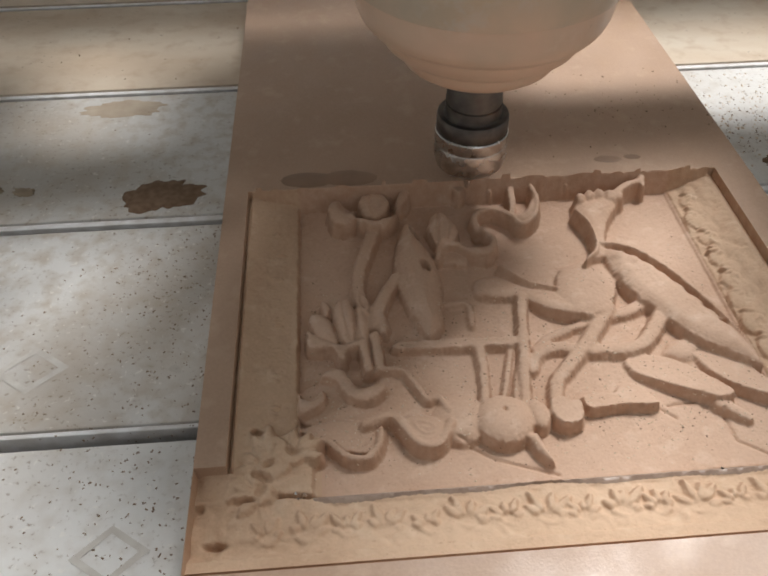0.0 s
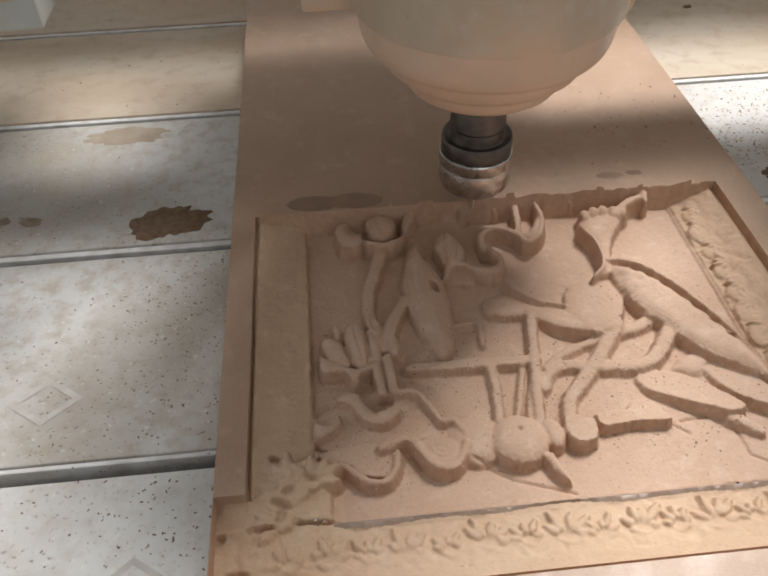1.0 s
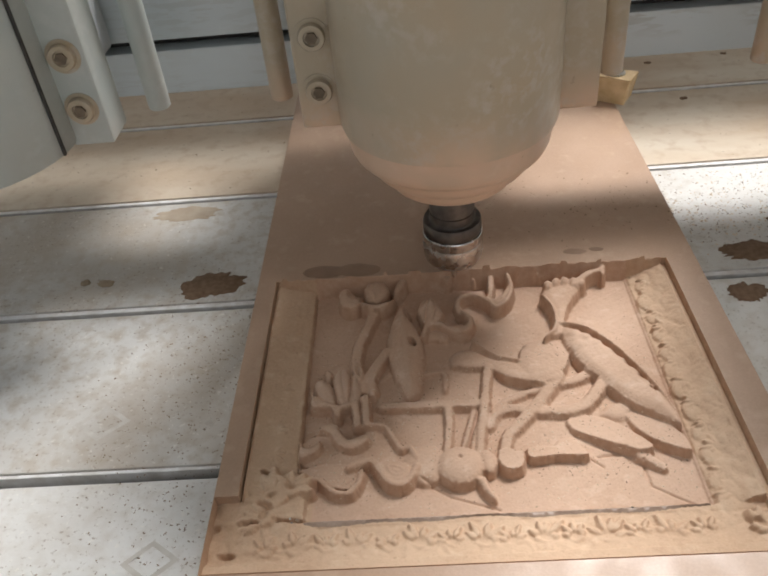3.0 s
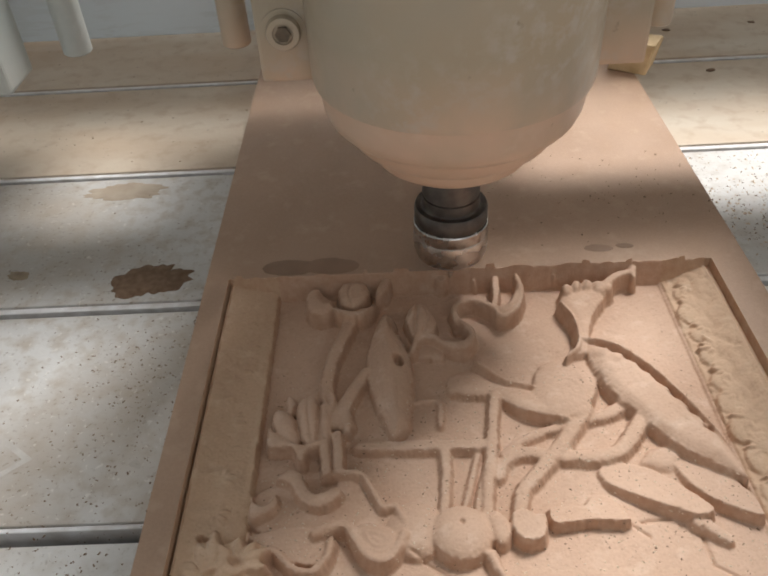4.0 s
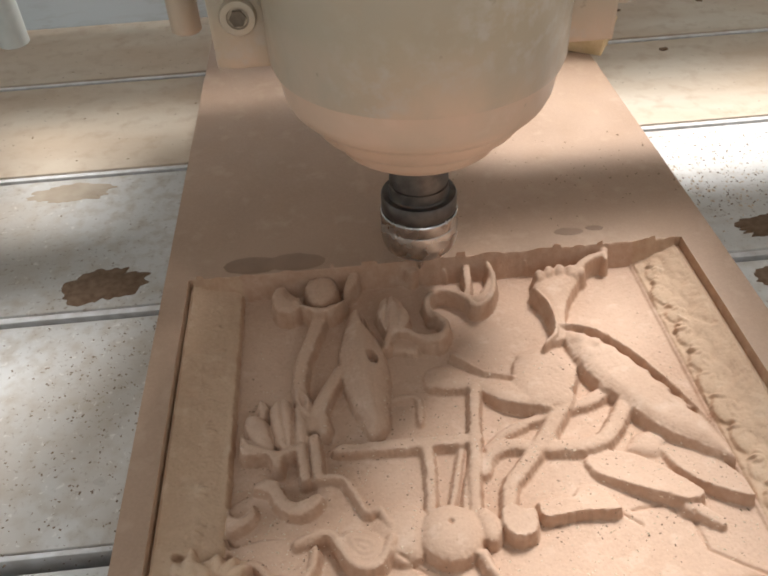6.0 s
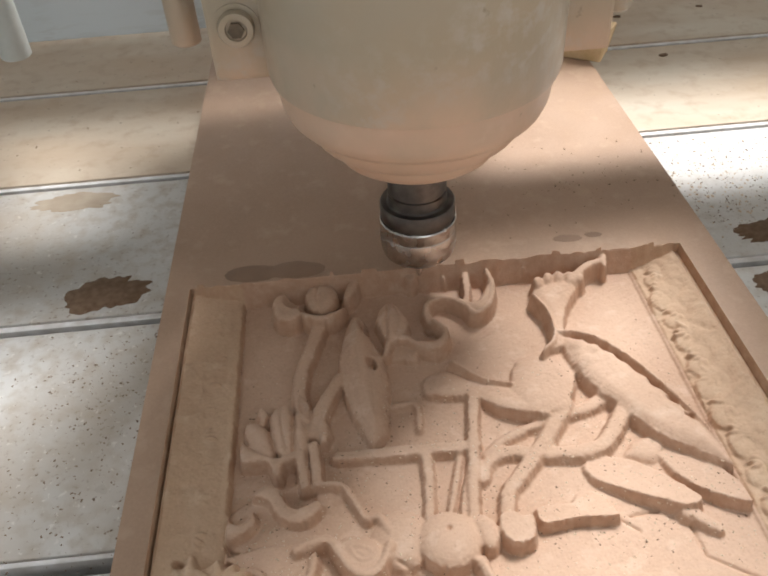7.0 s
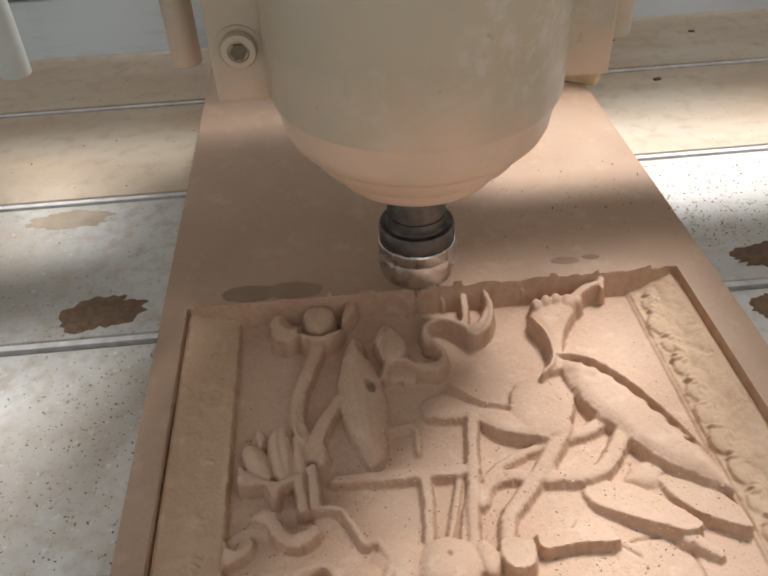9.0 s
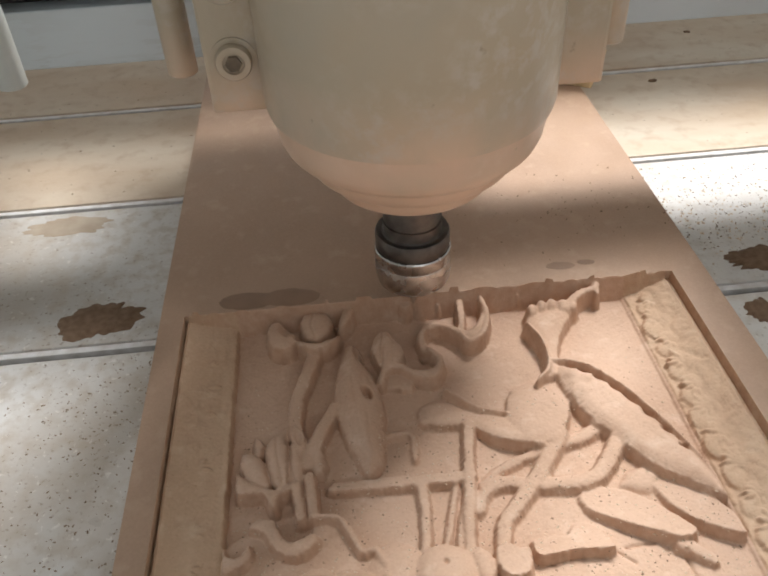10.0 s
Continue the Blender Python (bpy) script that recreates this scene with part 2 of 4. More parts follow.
def build_room():
    w, d, h = ROOM["x1"] - ROOM["x0"], ROOM["y1"] - ROOM["y0"], ROOM["z1"] - ROOM["z0"]
    cx, cy = (ROOM["x0"] + ROOM["x1"]) / 2, (ROOM["y0"] + ROOM["y1"]) / 2
    wall("floor", w + 0.4, d + 0.4, 0.1, (cx, cy, ROOM["z0"] - 0.1), CONCRETE)
    wall("ceiling", w + 0.4, d + 0.4, 0.1, (cx, cy, ROOM["z1"]))
    wall("wall_north", w + 0.4, 0.2, h, (cx, ROOM["y1"] + 0.1, ROOM["z0"]))
    wall("wall_south", w + 0.4, 0.2, h, (cx, ROOM["y0"] - 0.1, ROOM["z0"]))
    wall("wall_east", 0.2, d, h, (ROOM["x1"] + 0.1, cy, ROOM["z0"]))
    wall("wall_west", 0.2, d, h, (ROOM["x0"] - 0.1, cy, ROOM["z0"]))


build_room()

# ---- the machine bed ----
PITCH, FIRST, GAP, THICK = 0.175, 0.001, 0.012, 0.012
BED_X0, BED_X1 = -1.15, 1.25
BED_Y0, BED_Y1 = -0.88, 1.40


def build_bed():
    bed = thing("machine_bed", "pale dusty slotted router table with aluminium slots", "router table", (0, 0, 0))
    w, cx = BED_X1 - BED_X0, (BED_X0 + BED_X1) / 2
    part("base_plate", box(w, BED_Y1 - BED_Y0, 0.05, (cx, (BED_Y0 + BED_Y1) / 2, -0.083), 0.004), ALU, bed)
    part("frame", box(w - 0.2, BED_Y1 - BED_Y0 - 0.2, 0.767, (cx, (BED_Y0 + BED_Y1) / 2, -0.85), 0.01), PAINT, bed)
    k = -5
    while FIRST + (k + 1) * PITCH < BED_Y1 + 0.01:
        y0, y1 = FIRST + k * PITCH + GAP / 2, FIRST + (k + 1) * PITCH - GAP / 2
        k += 1
        if y0 < BED_Y0:
            continue
        dusty = k >= 2
        part("plank", box(w, y1 - y0, THICK, (cx, (y0 + y1) / 2, -THICK), 0.0012), DUSTED if dusty else PLANK if k >= 0 else FRONT_PLANK, bed, "tan dusty plank" if dusty else "")
        # each slot: a pale lip along its far side, before it a channel floored black for shade
        ym = y0 - GAP / 2
        lip = 0.0052 if ym > -0.1 else 0.0030
        part("slot_lip", box(w, lip, 0.026, (cx, y0 - 0.0003 - lip / 2, -0.0275), 0.0008), SLOT_EDGE, bed, "pale metal slot lip")
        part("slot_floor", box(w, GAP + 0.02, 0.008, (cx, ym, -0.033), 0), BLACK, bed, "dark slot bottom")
    return bed


build_bed()

# ---- the carved panel ----
TOP = 0.022
PANEL = dict(x0=-0.0155, x1=0.3435, y0=-0.325, y1=0.64)
CUT_W, CUT_H, DEEP = 320.5, 264.0, 17.0
NOTCH_X, NOTCH_Y = 0.305, 0.306
CELL = 0.6


def dist_line(U, V, pts):
    """Distance to a polyline, and how far along it (0 to 1) the nearest point lies."""
    pts = np.array(pts, float)
    best, along = np.full(U.shape, 1e9), np.zeros(U.shape)
    lens = np.hypot(*np.diff(pts, axis=0).T)
    done, total = 0.0, lens.sum()
    for a, b, length in zip(pts, pts[1:], lens):
        s = (((U - a[0]) * (b[0] - a[0]) + (V - a[1]) * (b[1] - a[1])) / length**2).clip(0, 1)
        d = np.hypot(U - a[0] - s * (b[0] - a[0]), V - a[1] - s * (b[1] - a[1]))
        near = d < best
        best, along = np.where(near, d, best), np.where(near, (done + s * length) / total, along)
        done += length
    return best, along


def curve(pts, n=8):
    """A smooth line through a few points."""
    p = [np.array(q, float) for q in (pts[0], *pts, pts[-1])]
    out = []
    for a, b, c, d in zip(p, p[1:], p[2:], p[3:]):
        for s in np.linspace(0, 1, n, endpoint=False):
            out.append(0.5 * (2 * b + (c - a) * s + (2 * a - 5 * b + 4 * c - d) * s**2 + (3 * b - a - 3 * c + d) * s**3))
    return [*out, p[-1]]


def value_noise(U, V, size, seed):
    rng = np.random.default_rng(seed)
    g = rng.random((120, 120))
    x, y = (U / size) % 119, (V / size) % 119
    i, j = x.astype(int), y.astype(int)
    fx, fy = x - i, y - j
    fx, fy = fx * fx * (3 - 2 * fx), fy * fy * (3 - 2 * fy)
    i1, j1 = (i + 1) % 120, (j + 1) % 120
    return (g[i, j] * (1 - fx) * (1 - fy) + g[i1, j] * fx * (1 - fy) + g[i, j1] * (1 - fx) * fy + g[i1, j1] * fx * fy) * 2 - 1


class Relief:
    """Heights in millimetres under the panel's face, over u (across) and v (towards the front)."""

    def __init__(self):
        self.u = np.arange(-15.3, CUT_W + 2.2, CELL)
        self.v = np.arange(-1.4, CUT_H + 2.2, CELL)
        self.U, self.V = np.meshgrid(self.u, self.v, indexing="ij")
        self.Z = np.full(self.U.shape, -DEEP)

    def up(self, h):
        self.Z = np.maximum(self.Z, h)

    def stem(self, pts, w0, w1, top0, top1):
        """A rounded stalk, from one width and height to another."""
        d, s = dist_line(self.U, self.V, curve(pts))
        w, top = w0 + (w1 - w0) * s, top0 + (top1 - top0) * s
        x = (d / w).clip(0, 1)
        self.up(np.where(d < w, top - w * 0.75 * (1 - np.sqrt(1 - x**3)), -99))

    def ridge(self, pts, w0, w1, top0, top1, fall=2.0):
        """A thin-lipped edge that falls away on both sides."""
        d, s = dist_line(self.U, self.V, curve(pts))
        w, top = w0 + (w1 - w0) * s, top0 + (top1 - top0) * s
        self.up(np.where(d < w * 1.25, top - fall * 0.6 * (d / w) ** 2, -99))

    def dome(self, cu, cv, ru, rv, turn, top, rise, power=2.0):
        """A swelling of elliptical outline with steep sides."""
        a = radians(turn)
        x = ((self.U - cu) * math.cos(a) + (self.V - cv) * math.sin(a)) / ru
        y = (-(self.U - cu) * math.sin(a) + (self.V - cv) * math.cos(a)) / rv
        r = np.hypot(x, y)
        self.up(np.where(r < 1, top - rise * r**power, -99))
        return x, y, r

    def plate(self, pts, top, tilt_u=0.0, tilt_v=0.0):
        """A flat-topped leaf with upright walls and a smooth outline."""
        ring = np.array(curve([*pts, pts[0]], 6))
        inside = np.zeros(self.U.shape, bool)
        for (x0, y0), (x1, y1) in zip(ring, np.roll(ring, -1, axis=0)):
            cross = ((y0 > self.V) != (y1 > self.V)) & (self.U < (x1 - x0) * (self.V - y0) / (y1 - y0 + 1e-9) + x0)
            inside ^= cross
        c = ring.mean(0)
        self.up(np.where(inside, top + tilt_u * (self.U - c[0]) + tilt_v * (self.V - c[1]), -99))
        return inside

    def pillow(self, pts, top, rise, reach, ridge=0.0, lean=0.0):
        """A swelling with a free outline: full height in the middle, rounded off towards its upright edge."""
        ring = np.array(curve([*pts, pts[0]], 5))
        i0, j0 = (int(v) for v in ((ring.min(0) - (self.u[0] + 9, self.v[0] + 9)) / CELL).clip(0))
        i1, j1 = (int(v) for v in ((ring.max(0) - (self.u[0] - 9, self.v[0] - 9)) / CELL).clip(1))
        U, V = self.U[i0:i1, j0:j1], self.V[i0:i1, j0:j1]
        inside = np.zeros(U.shape, bool)
        for (x0, y0), (x1, y1) in zip(ring, np.roll(ring, -1, axis=0)):
            inside ^= ((y0 > V) != (y1 > V)) & (U < (x1 - x0) * (V - y0) / (y1 - y0 + 1e-9) + x0)
        d, _ = dist_line(U, V, ring)
        h = top - rise * (1 - (d / reach).clip(0, 1)) ** 2 + ridge * np.sin(d * 2.2) * (d / reach).clip(0, 1) + lean * (V - ring[:, 1].mean())
        self.Z[i0:i1, j0:j1] = np.maximum(self.Z[i0:i1, j0:j1], np.where(inside, h, -99))

    def hollow(self, cu, cv, a, b, turn, deep):
        t = radians(turn)
        x = ((self.U - cu) * math.cos(t) + (self.V - cv) * math.sin(t)) / a
        y = (-(self.U - cu) * math.sin(t) + (self.V - cv) * math.cos(t)) / b
        self.Z -= deep * np.exp(-((x**2 + y**2) ** 2))

    def score(self, pts, w, deep):
        """A cut line."""
        d, _ = dist_line(self.U, self.V, pts)
        self.Z -= deep * np.exp(-((d / w) ** 2))

    def blur(self, n):
        for _ in range(n):
            z = np.pad(self.Z, 1, mode="edge")
            self.Z = (z[1:-1, 1:-1] * 4 + z[:-2, 1:-1] + z[2:, 1:-1] + z[1:-1, :-2] + z[1:-1, 2:]) / 8


def petal(r, base, tip, wide, top, hollow=0.0):
    """One lotus petal from its base to its point."""
    (bu, bv), (tu, tv) = base, tip
    nu, nv = -(tv - bv), tu - bu
    n = math.hypot(nu, nv)
    nu, nv = nu / n * wide, nv / n * wide
    at = lambda s, k: (bu + (tu - bu) * s + nu * k, bv + (tv - bv) * s + nv * k)
    r.pillow([at(0, 0.55), at(0.35, 1), at(0.75, 0.75), at(1, 0), at(0.75, -0.75), at(0.35, -1), at(0, -0.55)], top, 4.2, wide * 0.8)
    if hollow:
        cu, cv = at(0.55, 0.1)
        r.hollow(cu, cv, n * 0.3, wide * 0.42, math.degrees(math.atan2(tv - bv, tu - bu)), hollow)


def carve_leaves(r):
    """The horn-shaped leaf, the jug-like blossom and the long bean pod."""
    r.pillow([(141, 95), (140, 86), (145, 78), (158, 77), (171, 89), (189, 97), (197, 110), (206, 121), (181, 113), (167, 101), (150, 98)], -10.5, 2.5, 6, 0.0, 0.20)
    r.pillow([(196, 75), (190, 90), (188, 107), (197, 119), (213, 117), (224, 103), (228, 88), (227, 70), (212, 68)], -9.2, 3.5, 12, 0.0, 0.17)
    r.ridge([(158, 74), (166, 82), (175, 90), (190, 95)], 1.4, 1.2, -8.0, -9.0, 3.2)
    r.pillow([(213, 76), (220, 65), (221, 46), (216, 30), (221, 18), (243, 14), (250, 19), (239, 35), (232, 50), (228, 64), (222, 74)], -5.6, 3.6, 9)
    r.ridge([(212, 77), (221, 66), (222, 46), (216, 30)], 1.4, 1.4, -3.9, -3.4, 3.2)
    r.hollow(229, 46, 4, 15, 18, 1.0)
    for k, (cu, cv) in enumerate(((222, 18), (229, 15), (236, 14), (243, 15), (249, 18))):
        r.dome(cu, cv, 3.9, 5.2, 10 + 8 * k, -2.3 - 0.25 * k, 3.6, 2)
    r.stem([(244, 18), (256, 8), (268, 4), (269, -2)], 4.2, 2.6, -4.2, -1.6)
    r.pillow([(226, 64), (224, 73), (228, 92), (235, 107), (242, 116), (256, 138), (270, 150), (287, 161), (284, 140), (273, 115), (260, 91), (247, 74), (236, 66)], -5.6, 4.5, 9)
    for k in range(6):
        r.dome(236 + 7.0 * k, 86 + 10.0 * k, 7.4, 7.8, 0, -5.0 - 0.5 * k, 2.2, 2)
        r.score([(229 + 7 * k, 97 + 9.5 * k), (234 + 7 * k, 92 + 9.5 * k), (240 + 6.6 * k, 90 + 9.2 * k)], 1.2, 0.35)
    for k, (cu, cv) in enumerate(((235, 71), (243, 77), (250, 84), (256, 93), (262, 103), (268, 114), (273, 125), (278, 136))):
        r.dome(cu - 2, cv + 3, 5.2 - 0.2 * k, 5.2 - 0.2 * k, 0, -4.6 - 0.3 * k, 2.4, 2)
    r.blur(2)
    for cu, cv, a in ((233, 67.5, 2.6), (240, 71.5, 3.0), (247, 77.5, 3.4), (254, 86, 3.8), (260, 96, 4.0), (266, 107, 3.6), (272, 119, 3.0), (277, 131, 2.4)):
        r.hollow(cu + 1.0, cv - 0.5, a * 0.9, 1.9, 54, 6.5)
    r.ridge([(224, 62), (237, 64.5), (248, 72), (262, 90), (275, 115), (285, 140), (288, 162)], 1.4, 1.0, -5.0, -8.6, 2.0)
    r.Z = np.maximum(r.Z, -DEEP - 0.8)


def carve_flowers(r):
    """Two lotus flowers, the gourd, the bud and the scrolled leaf edges along the back."""
    # upper lotus
    r.pillow([(52, 22), (52, 12), (57, 6), (64, 10), (70, 18), (70, 30), (62, 33), (55, 30)], -4.2, 2.6, 5)
    r.hollow(64, 15, 4.0, 6.0, -20, 4.5)
    r.pillow([(98, 8), (102, -1), (108, -2), (108, 6), (103, 16), (97, 18)], -4.0, 2.6, 4)
    r.pillow([(72, 10), (75, 2), (84, 0), (92, 4), (94, 14), (90, 24), (82, 27), (75, 22)], -3.0, 4.5, 8)
    r.score([(82, 4), (80, 14), (83, 25)], 0.9, 1.0)
    r.score([(70, 22), (76, 26), (84, 28.5), (92, 26), (97, 19)], 1.1, 3.0)
    r.pillow([(69, 24), (73, 32), (84, 36), (95, 31), (99, 20), (94, 26), (84, 29.5), (75, 27)], -3.8, 2.2, 3)
    r.stem([(81, 36), (77, 50), (71, 70), (70, 90), (74, 104)], 5.0, 4.2, -9.0, -9.8)
    # gourd with two worm holes and a tied mouth
    r.pillow([(98, 36), (102, 28), (109, 31), (113, 46), (119, 66), (121, 86), (119, 106), (118, 119), (109, 128), (103, 116), (97, 99), (93, 80), (93, 62), (96, 46)], -4.4, 8.0, 12.5)
    r.score([(98, 40), (104, 34), (111, 44)], 1.0, 1.6)
    r.hollow(109, 40, 2.2, 6.5, -18, 7.0)
    r.hollow(112, 73, 2.4, 4.6, -10, 7.0)
    for du in (-7, -1, 5):
        r.score([(105 + du, 60), (106 + du, 84), (109 + du * 0.6, 112)], 0.9, 0.45)
    # bud
    r.pillow([(116, 36), (120, 25), (127, 20), (133, 28), (137, 42), (131, 53), (122, 54)], -5.0, 4.5, 8)
    r.score([(126, 21), (124, 34), (122, 50)], 1.0, 2.0)
    r.score([(129, 23), (131, 36), (128, 50)], 0.8, 1.2)
    # scrolled leaf with a thin turned-up lip
    r.pillow([(121, 66), (125, 54), (134, 55), (141, 61), (138, 68), (128, 66)], -13.0, 2.0, 4)
    r.ridge([(121, 64), (125, 52), (134, 53), (146, 63), (154, 62), (158, 50), (150, 38), (149, 28), (159, 22), (172, 29), (178, 39), (187, 34), (193, 18), (191, -1)], 2.3, 2.0, -8.5, -3.8, 2.6)
    r.pillow([(145, 34), (150, 27), (160, 25), (172, 31), (180, 38), (188, 34), (193, 20), (192, 8), (187, 18), (180, 28), (172, 25), (160, 20), (150, 22)], -5.6, 3.0, 4)
    r.pillow([(140, 57), (147, 66), (154, 67), (158, 60), (158, 50), (153, 57), (147, 58)], -6.0, 2.4, 3.5)
    r.hollow(149, 40, 3.2, 5.0, 0, 4.0)
    r.stem([(178, -3), (177, 12), (175, 28)], 3.2, 2.8, -5, -8)
    for pts, top in (([(137, -4), (146, -4), (146, 4), (142, 8), (137, 4)], -4.0), ([(150, -4), (156, -4), (155, 3), (151, 2)], -6.0), ([(160, -4), (166, -4), (165, 5), (161, 3)], -7.0),
                     ([(196, -4), (208, -4), (206, 1), (199, 3)], -6.0), ([(213, -4), (219, -4), (218, 4), (214, 2)], -5.0), ([(222, -4), (232, -4), (229, 2), (224, 1)], -6.5),
                     ([(110, -4), (126, -4), (122, 1), (114, 2)], -7.0), ([(264, -4), (271, -4), (270, 10), (266, 10)], -3.0)):
        r.pillow(pts, top, 2.0, 3)
    # lower lotus with its ragged calyx
    petal(r, (52, 108), (48, 94), 4.0, -8.5)
    r.dome(49, 118, 7.0, 14.5, -28, -5.6, 5.0, 2.2)
    r.dome(62, 114, 8.0, 18.5, -8, -3.6, 5.5, 2.2)
    r.dome(70.5, 116, 4.6, 15.0, -6, -5.0, 4.5, 2.2)
    petal(r, (74, 111), (69, 89), 4.6, -6.0, 3.0)
    petal(r, (83, 124), (82, 104), 4.6, -9.0)
    r.score([(60, 98), (61, 112), (64, 128)], 0.9, 1.4)
    r.score([(66, 101), (67.5, 114), (67, 128)], 0.9, 2.0)
    r.score([(53, 104), (55, 116), (58, 128)], 0.9, 2.0)
    r.pillow([(39, 117), (43, 122), (50, 127), (58, 131), (66, 129), (70, 128), (69, 133), (63, 136), (61, 143), (57, 142), (53, 134), (40, 133)], -6.8, 1.6, 3)
    r.stem([(76, 116), (84, 96), (93, 78)], 5.0, 4.2, -8.2, -9.5)
    r.plate([(70, 128), (80, 126), (82, 147), (73, 149)], -11.5)
    r.stem([(71, 130), (73, 149)], 3.0, 2.8, -7.0, -8.5)
    r.stem([(78, 126), (80, 148)], 3.2, 3.0, -7.0, -8.5)


def carve_stalks(r):
    """Rods and stalks that tie the bunch together."""
    r.plate([(89, 128.5), (125, 128.5), (162, 129.5), (162, 136), (125, 136), (89, 134.5)], -11.0)
    r.stem([(119, 101), (128, 99), (135, 101), (135, 117)], 2.4, 2.2, -13.5, -13.5)
    r.stem([(167, 100), (162, 131), (155, 176)], 3.8, 3.2, -9, -10.5)
    r.stem([(136, 134), (136, 152), (134, 172)], 3.4, 3.0, -11, -11)
    r.stem([(154, 138), (149, 155), (144, 172)], 2.2, 2.0, -13.5, -12.5)
    r.stem([(159, 142), (154, 158), (150, 174)], 2.2, 2.0, -13.5, -12.5)
    r.stem([(216, 112), (206, 126), (196, 139), (184, 152), (175, 162), (171, 178)], 5.4, 4.2, -9, -11.5)
    r.stem([(163, 152), (168, 143), (179, 138), (200, 142), (227, 141), (246, 120)], 3.8, 5.4, -12.5, -9.5)
    r.stem([(168, 138), (177, 131), (190, 125), (213, 119)], 2.8, 3.4, -13.5, -12)
    r.stem([(214, 117), (226, 115), (240, 108)], 4.0, 4.6, -12, -12)


def carve_front(r):
    """Flat-topped leaves, round fruits and torn leaf edges along the front."""
    r.plate([(215, 151), (220, 147), (230, 146), (242, 150), (254, 161), (264, 174), (266, 180), (256, 182), (243, 176), (228, 167), (218, 160)], -11.6, 0.0, 0.20)
    r.plate([(255, 148), (263, 144), (277, 153), (287, 166), (290, 182), (283, 182), (268, 173), (259, 161)], -12.0, -0.03, 0.18)
    r.plate([(186, 172), (196, 170), (203, 171), (208, 166), (215, 164), (221, 169), (223, 175), (224, 183), (206, 182), (187, 183)], -12.6, 0.0, 0.36)
    r.stem([(257, 183), (263, 187), (269, 192)], 4.2, 3.0, -11, -12.5)
    r.pillow([(238, 147), (246, 138), (258, 136), (262, 144), (252, 152)], -13.6, 2.5, 5)
    r.dome(142, 186, 15.2, 15.2, 0, -5.2, 5.5, 3)
    r.hollow(142, 182.5, 1.0, 1.0, 0, 3.0)
    r.dome(119, 181, 15, 16, 0, -9.0, 5, 3)
    r.plate([(166, 177), (172, 175), (180, 178), (184, 178), (182, 190), (174, 193), (167, 189)], -7.6)
    r.pillow([(153, 178), (160, 174), (166, 182), (164, 192), (157, 192)], -8.0, 3, 5)
    r.pillow([(150, 196), (157, 194), (160, 202), (163, 212), (156, 207)], -9.5, 3, 4)
    # torn leaf: a sheet under a wavy wall
    r.pillow([(30, 172), (33, 160), (46, 152), (57, 152), (62, 164), (76, 164), (80, 148), (92, 151), (99, 163), (110, 170), (114, 180), (100, 188), (80, 184), (60, 178), (44, 180)], -13.6, 1.5, 8)
    r.pillow([(30, 160), (34, 157), (38, 166), (44, 166), (48, 160), (50, 168), (42, 175), (34, 174)], -7.5, 2.0, 3)
    r.pillow([(46, 153), (52, 147), (60, 149), (64, 157), (70, 162), (79, 158), (83, 163), (76, 170), (66, 170), (58, 163), (54, 156)], -7.0, 2.0, 3.5)
    r.ridge([(82, 149), (92, 151), (99, 163), (103, 171), (109, 170), (114, 179)], 1.8, 1.8, -8.2, -8.0, 2.4)
    r.ridge([(70, 184), (78, 181), (86, 181), (92, 192), (99, 199), (108, 197), (114, 186)], 2.4, 2.2, -7, -7, 2.4)
    r.pillow([(86, 182), (96, 178), (110, 184), (110, 195), (100, 199), (92, 194)], -8.0, 3.5, 6, 0.5)
    r.ridge([(36, 190), (50, 192), (60, 201), (70, 203), (76, 197), (78, 188)], 2.0, 2.0, -9, -8.5, 2.4)
    r.plate([(34, 182), (60, 178), (80, 186), (76, 198), (62, 198), (46, 191)], -12.5)
    for cu, cv, a, b, t, top in ((14, 204, 17, 7, 50, -5), (30, 190, 6, 13, 20, -7), (9, 216, 12, 6, 20, -5), (36, 206, 10, 5, -25, -9), (24, 208, 6, 5, 0, -8)):
        r.dome(cu, cv, a, b, t, top, 5, 2)


def flame(r, rng, cu, cv, turn, size, top):
    """One border ornament: a dimple with five uneven leaves fanned round it."""
    for k, ang in enumerate((-62, -30, 4, 36, 66)):
        a = radians(turn + ang + rng.uniform(-7, 7))
        long = size * (1.0, 1.25, 1.05, 1.3, 0.9)[k] * rng.uniform(0.85, 1.15)
        base = (cu + math.sin(a) * size * 0.25, cv - math.cos(a) * size * 0.25)
        tip = (cu + math.sin(a) * long, cv - math.cos(a) * long)
        petal(r, base, tip, size * 0.24, top + rng.uniform(-0.5, 0.5), 0.3)
    r.pillow([(cu - size * 0.5, cv), (cu, cv - size * 0.4), (cu + size * 0.5, cv), (cu, cv + size * 0.35)], top - 0.4, 1.2, size * 0.3)


